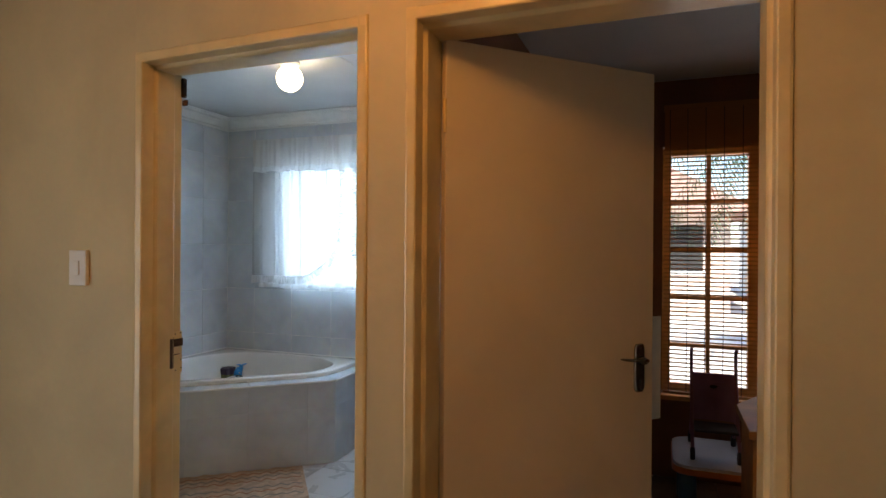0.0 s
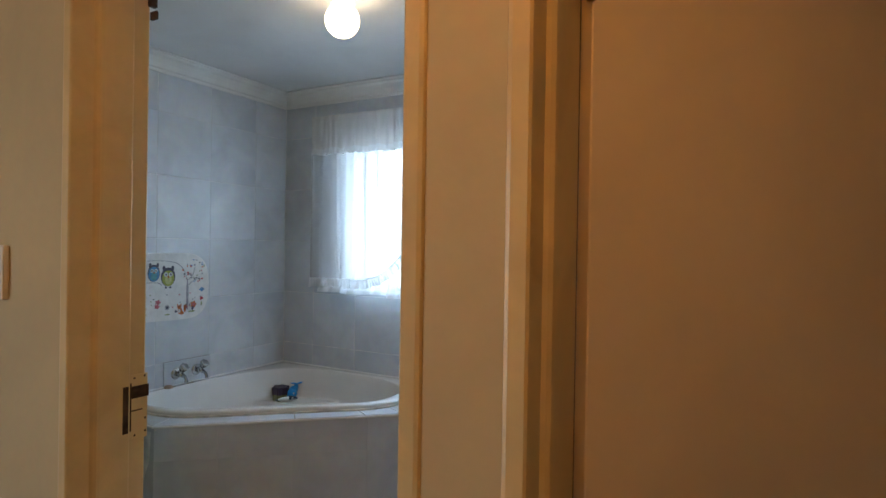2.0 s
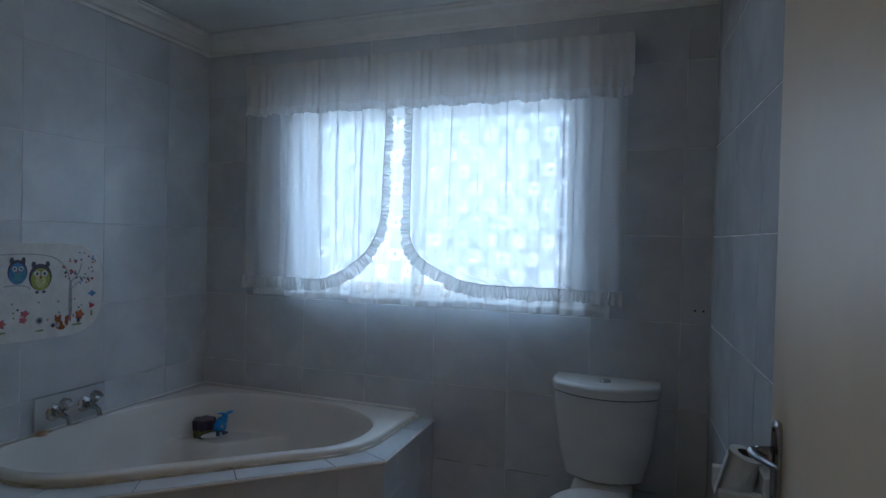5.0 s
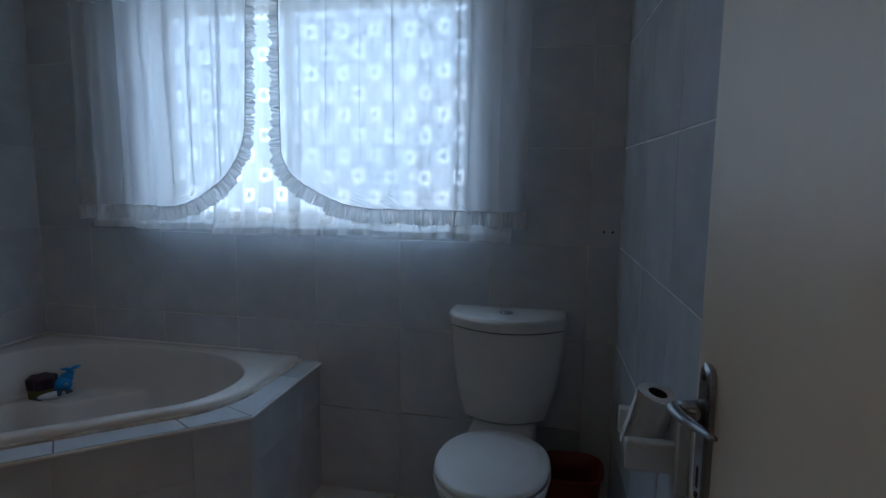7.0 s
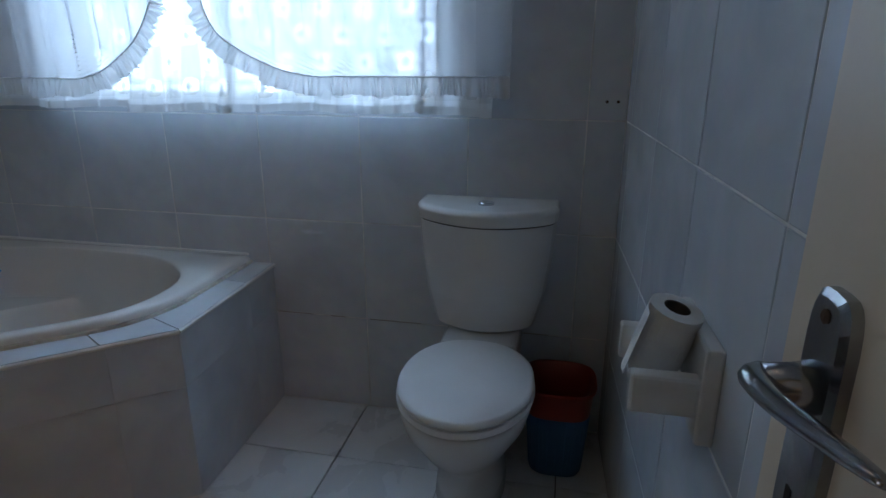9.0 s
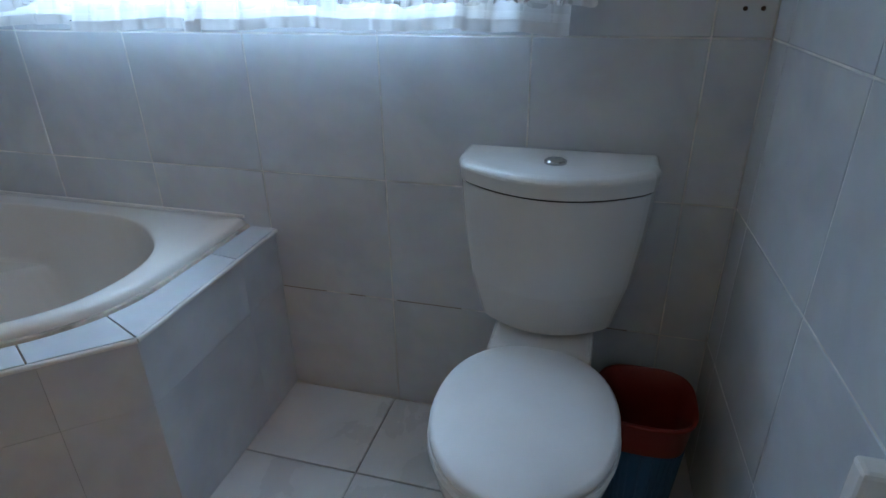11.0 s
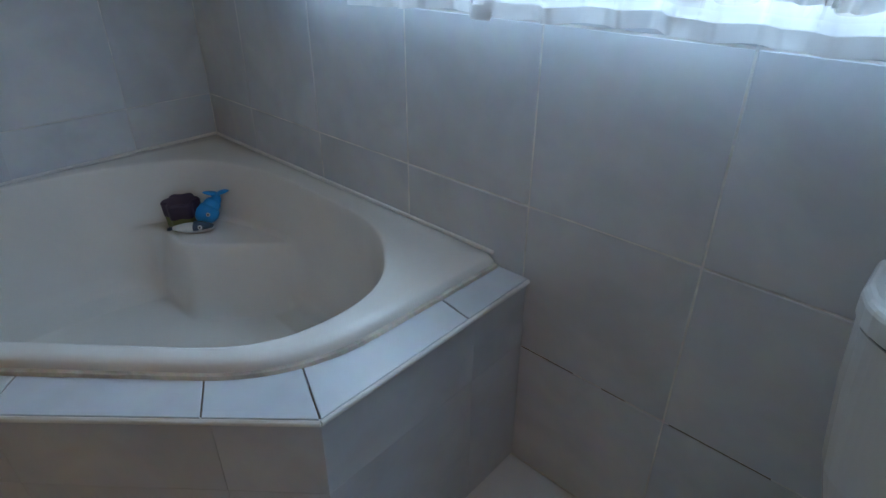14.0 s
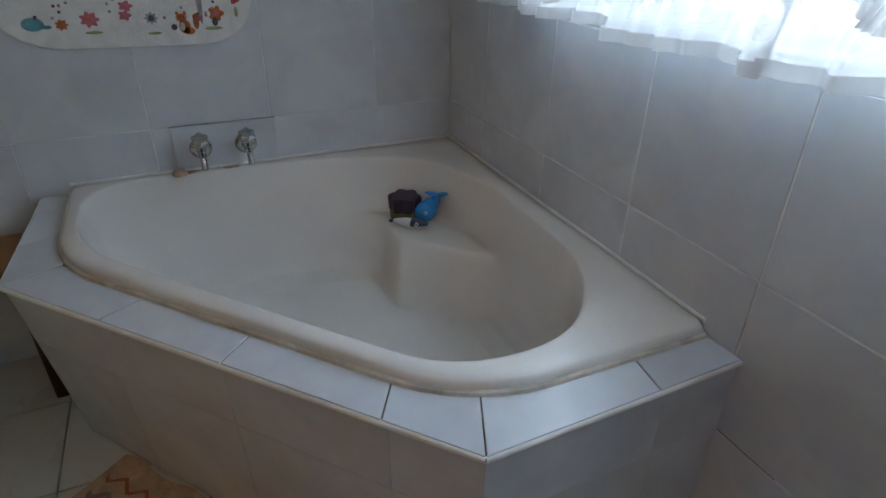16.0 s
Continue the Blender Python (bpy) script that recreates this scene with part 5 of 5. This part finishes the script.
for x in (-5.5, -2.0, 0.3):
    w_ = part("window", box(x, x + 1.0, 14.96, 15.0, 0.9, 2.0), DARK, house)
    part("frame", box(x - 0.05, x + 1.05, 14.94, 14.97, 0.82, 0.9), CORNICE, w_)
settle(house)


def palm(x, y, h, seed):
    rnd = random.Random(seed)
    e = thing("palm_tree", (x, y, -0.2), "palm tree with drooping green fronds in the yard", "palm tree")
    part("trunk", tube([(x, y, -0.2), (x + 0.06, y, h * 0.5), (x + 0.02, y, h)], [0.13, 0.10, 0.10], 14), BARK, e)
    cr = bmesh.new()
    for k in range(26):
        a = 2 * math.pi * k / 26 + rnd.uniform(-0.1, 0.1)
        up = rnd.uniform(-0.2, 0.8)
        L = rnd.uniform(1.3, 1.9)
        mid = []
        for j in range(10):
            t = j / 9
            mid.append(Vector((x + math.cos(a) * L * t, y + math.sin(a) * L * t, h + up * L * t - 1.0 * L * t * t)))
        for j in range(1, 10):
            d = (mid[j] - mid[j - 1]).normalized()
            side = Vector((-math.sin(a), math.cos(a), 0))
            for f in (0.25, 0.6, 0.95):
                base = mid[j - 1].lerp(mid[j], f)
                for s in (-1, 1):
                    tip = base + side * s * 0.36 * (1 - 0.5 * j / 9) + d * 0.16 - Vector((0, 0, 0.14 + 0.06 * rnd.random()))
                    w = d * 0.014
                    cr.faces.new([cr.verts.new(base - w), cr.verts.new(base + w), cr.verts.new(tip)])
    part("crown", cr, LEAF, e)
    return settle(e)


palm(1.72, 9.0, 3.1, 3), palm(3.6, 12.5, 3.4, 8)


# ---- tiles of walls and floors, last ----
def cut_rects(rect, holes):
    """What is left of a rectangle outside some holes, as rectangles."""
    todo = [rect]
    for hu0, hu1, hv0, hv1 in holes:
        nxt = []
        for u0, u1, v0, v1 in todo:
            if u1 <= hu0 or u0 >= hu1 or v1 <= hv0 or v0 >= hv1:
                nxt.append((u0, u1, v0, v1))
                continue
            if v0 < hv0:
                nxt.append((u0, u1, v0, hv0))
            if v1 > hv1:
                nxt.append((u0, u1, hv1, v1))
            a, b = max(v0, hv0), min(v1, hv1)
            if u0 < hu0:
                nxt.append((u0, hu0, a, b))
            if u1 > hu1:
                nxt.append((hu1, u1, a, b))
        todo = nxt
    return todo


TILE_MESHES = {}


def tile_mesh(w, h, t, material):
    key = (round(w, 3), round(h, 3), material.name)
    if key not in TILE_MESHES:
        bm = bmesh.new()
        a, b, c = w / 2, h / 2, 0.0015
        loft([[(-a, -b, -t), (a, -b, -t), (a, b, -t), (-a, b, -t)], [(-a, -b, -c), (a, -b, -c), (a, b, -c), (-a, b, -c)], [(-a + c, -b + c, 0), (a - c, -b + c, 0), (a - c, b - c, 0), (-a + c, b - c, 0)]], bm=bm, cap0=False)
        bmesh.ops.recalc_face_normals(bm, faces=bm.faces)
        me = bpy.data.meshes.new("tile")
        bm.to_mesh(me)
        bm.free()
        me.materials.append(material)
        TILE_MESHES[key] = me
    return TILE_MESHES[key]


def tile_plane(parent, origin, du, dv, rect, start, mod, gap, material, holes=()):
    du, dv = Vector(du), Vector(dv)
    nn = du.cross(dv)
    rot = Matrix((du, dv, nn)).transposed().to_4x4()
    u0, u1, v0, v1 = rect
    i0 = math.floor((u0 - start[0]) / mod[0])
    j0 = math.floor((v0 - start[1]) / mod[1])
    i = i0
    while start[0] + i * mod[0] < u1:
        j = j0
        while start[1] + j * mod[1] < v1:
            a0, a1 = max(u0, start[0] + i * mod[0]), min(u1, start[0] + (i + 1) * mod[0])
            b0, b1 = max(v0, start[1] + j * mod[1]), min(v1, start[1] + (j + 1) * mod[1])
            for p0, p1, q0, q1 in cut_rects((a0, a1, b0, b1), holes):
                w, h = p1 - p0 - gap, q1 - q0 - gap
                if w < 0.012 or h < 0.012:
                    continue
                o = new("tile", tile_mesh(w, h, 0.007, material))
                o.parent = parent
                tilt = Matrix.Rotation(random.uniform(-0.0025, 0.0025), 4, "X") @ Matrix.Rotation(random.uniform(-0.0025, 0.0025), 4, "Y")
                o.matrix_basis = Matrix.Translation(Vector(origin) + du * ((p0 + p1) / 2) + dv * ((q0 + q1) / 2) + nn * random.uniform(0.0, 0.0006)) @ rot @ tilt
            j += 1
        i += 1


MOD = (0.3605, 0.3575)
for x0, x1 in ((-1.610, -1.47), (-1.40, -1.345), (-1.25, -1.06), (-0.83, -0.62)):
    part("stained_joint", box(x0, x1, WALL_Y + 0.0002, WALL_Y + 0.004, 0.3567, 0.3583), GROUT_BROWN, wall_win, "cracked brown joint")
tile_plane(wall_win, (0, WALL_Y, 0), (1, 0, 0), (0, 0, 1), (LEFT_X, RX1, 0.0, CEIL), (-1.622, 0.0), MOD, 0.0038, TILE, [WIN])
tile_plane(wall_left, (LEFT_X, 0, 0), (0, 1, 0), (0, 0, 1), (BACK_Y, WALL_Y, 0.0, CEIL), (3.04, 0.0), MOD, 0.0022, TILE)
tile_plane(wall_mid, (RX1, WALL_Y, 0), (math.sin(SLANT), -math.cos(SLANT), 0), (0, 0, 1), (0.0, 2.19, 0.0, CEIL), (0.10, 0.0), MOD, 0.0038, TILE)
tile_plane(floor, (0, 0, 0), (1, 0, 0), (0, 1, 0), (LEFT_X, -0.29, BACK_Y, WALL_Y), (-1.63, 3.37), (0.355, 0.355), 0.0038, FLOOR_TILE)
tile_plane(floor, (0, 0, 0), (1, 0, 0), (0, 1, 0), (-2.6, 2.45, -2.05, BACK_Y), (0, 0), (0.355, 0.355), 0.005, TIMBER_FLOOR)
tile_plane(floor, (0, 0, 0), (1, 0, 0), (0, 1, 0), (-0.25, 2.45, BACK_Y, WALL_Y), (0, 0), (0.355, 0.355), 0.005, TIMBER_FLOOR)
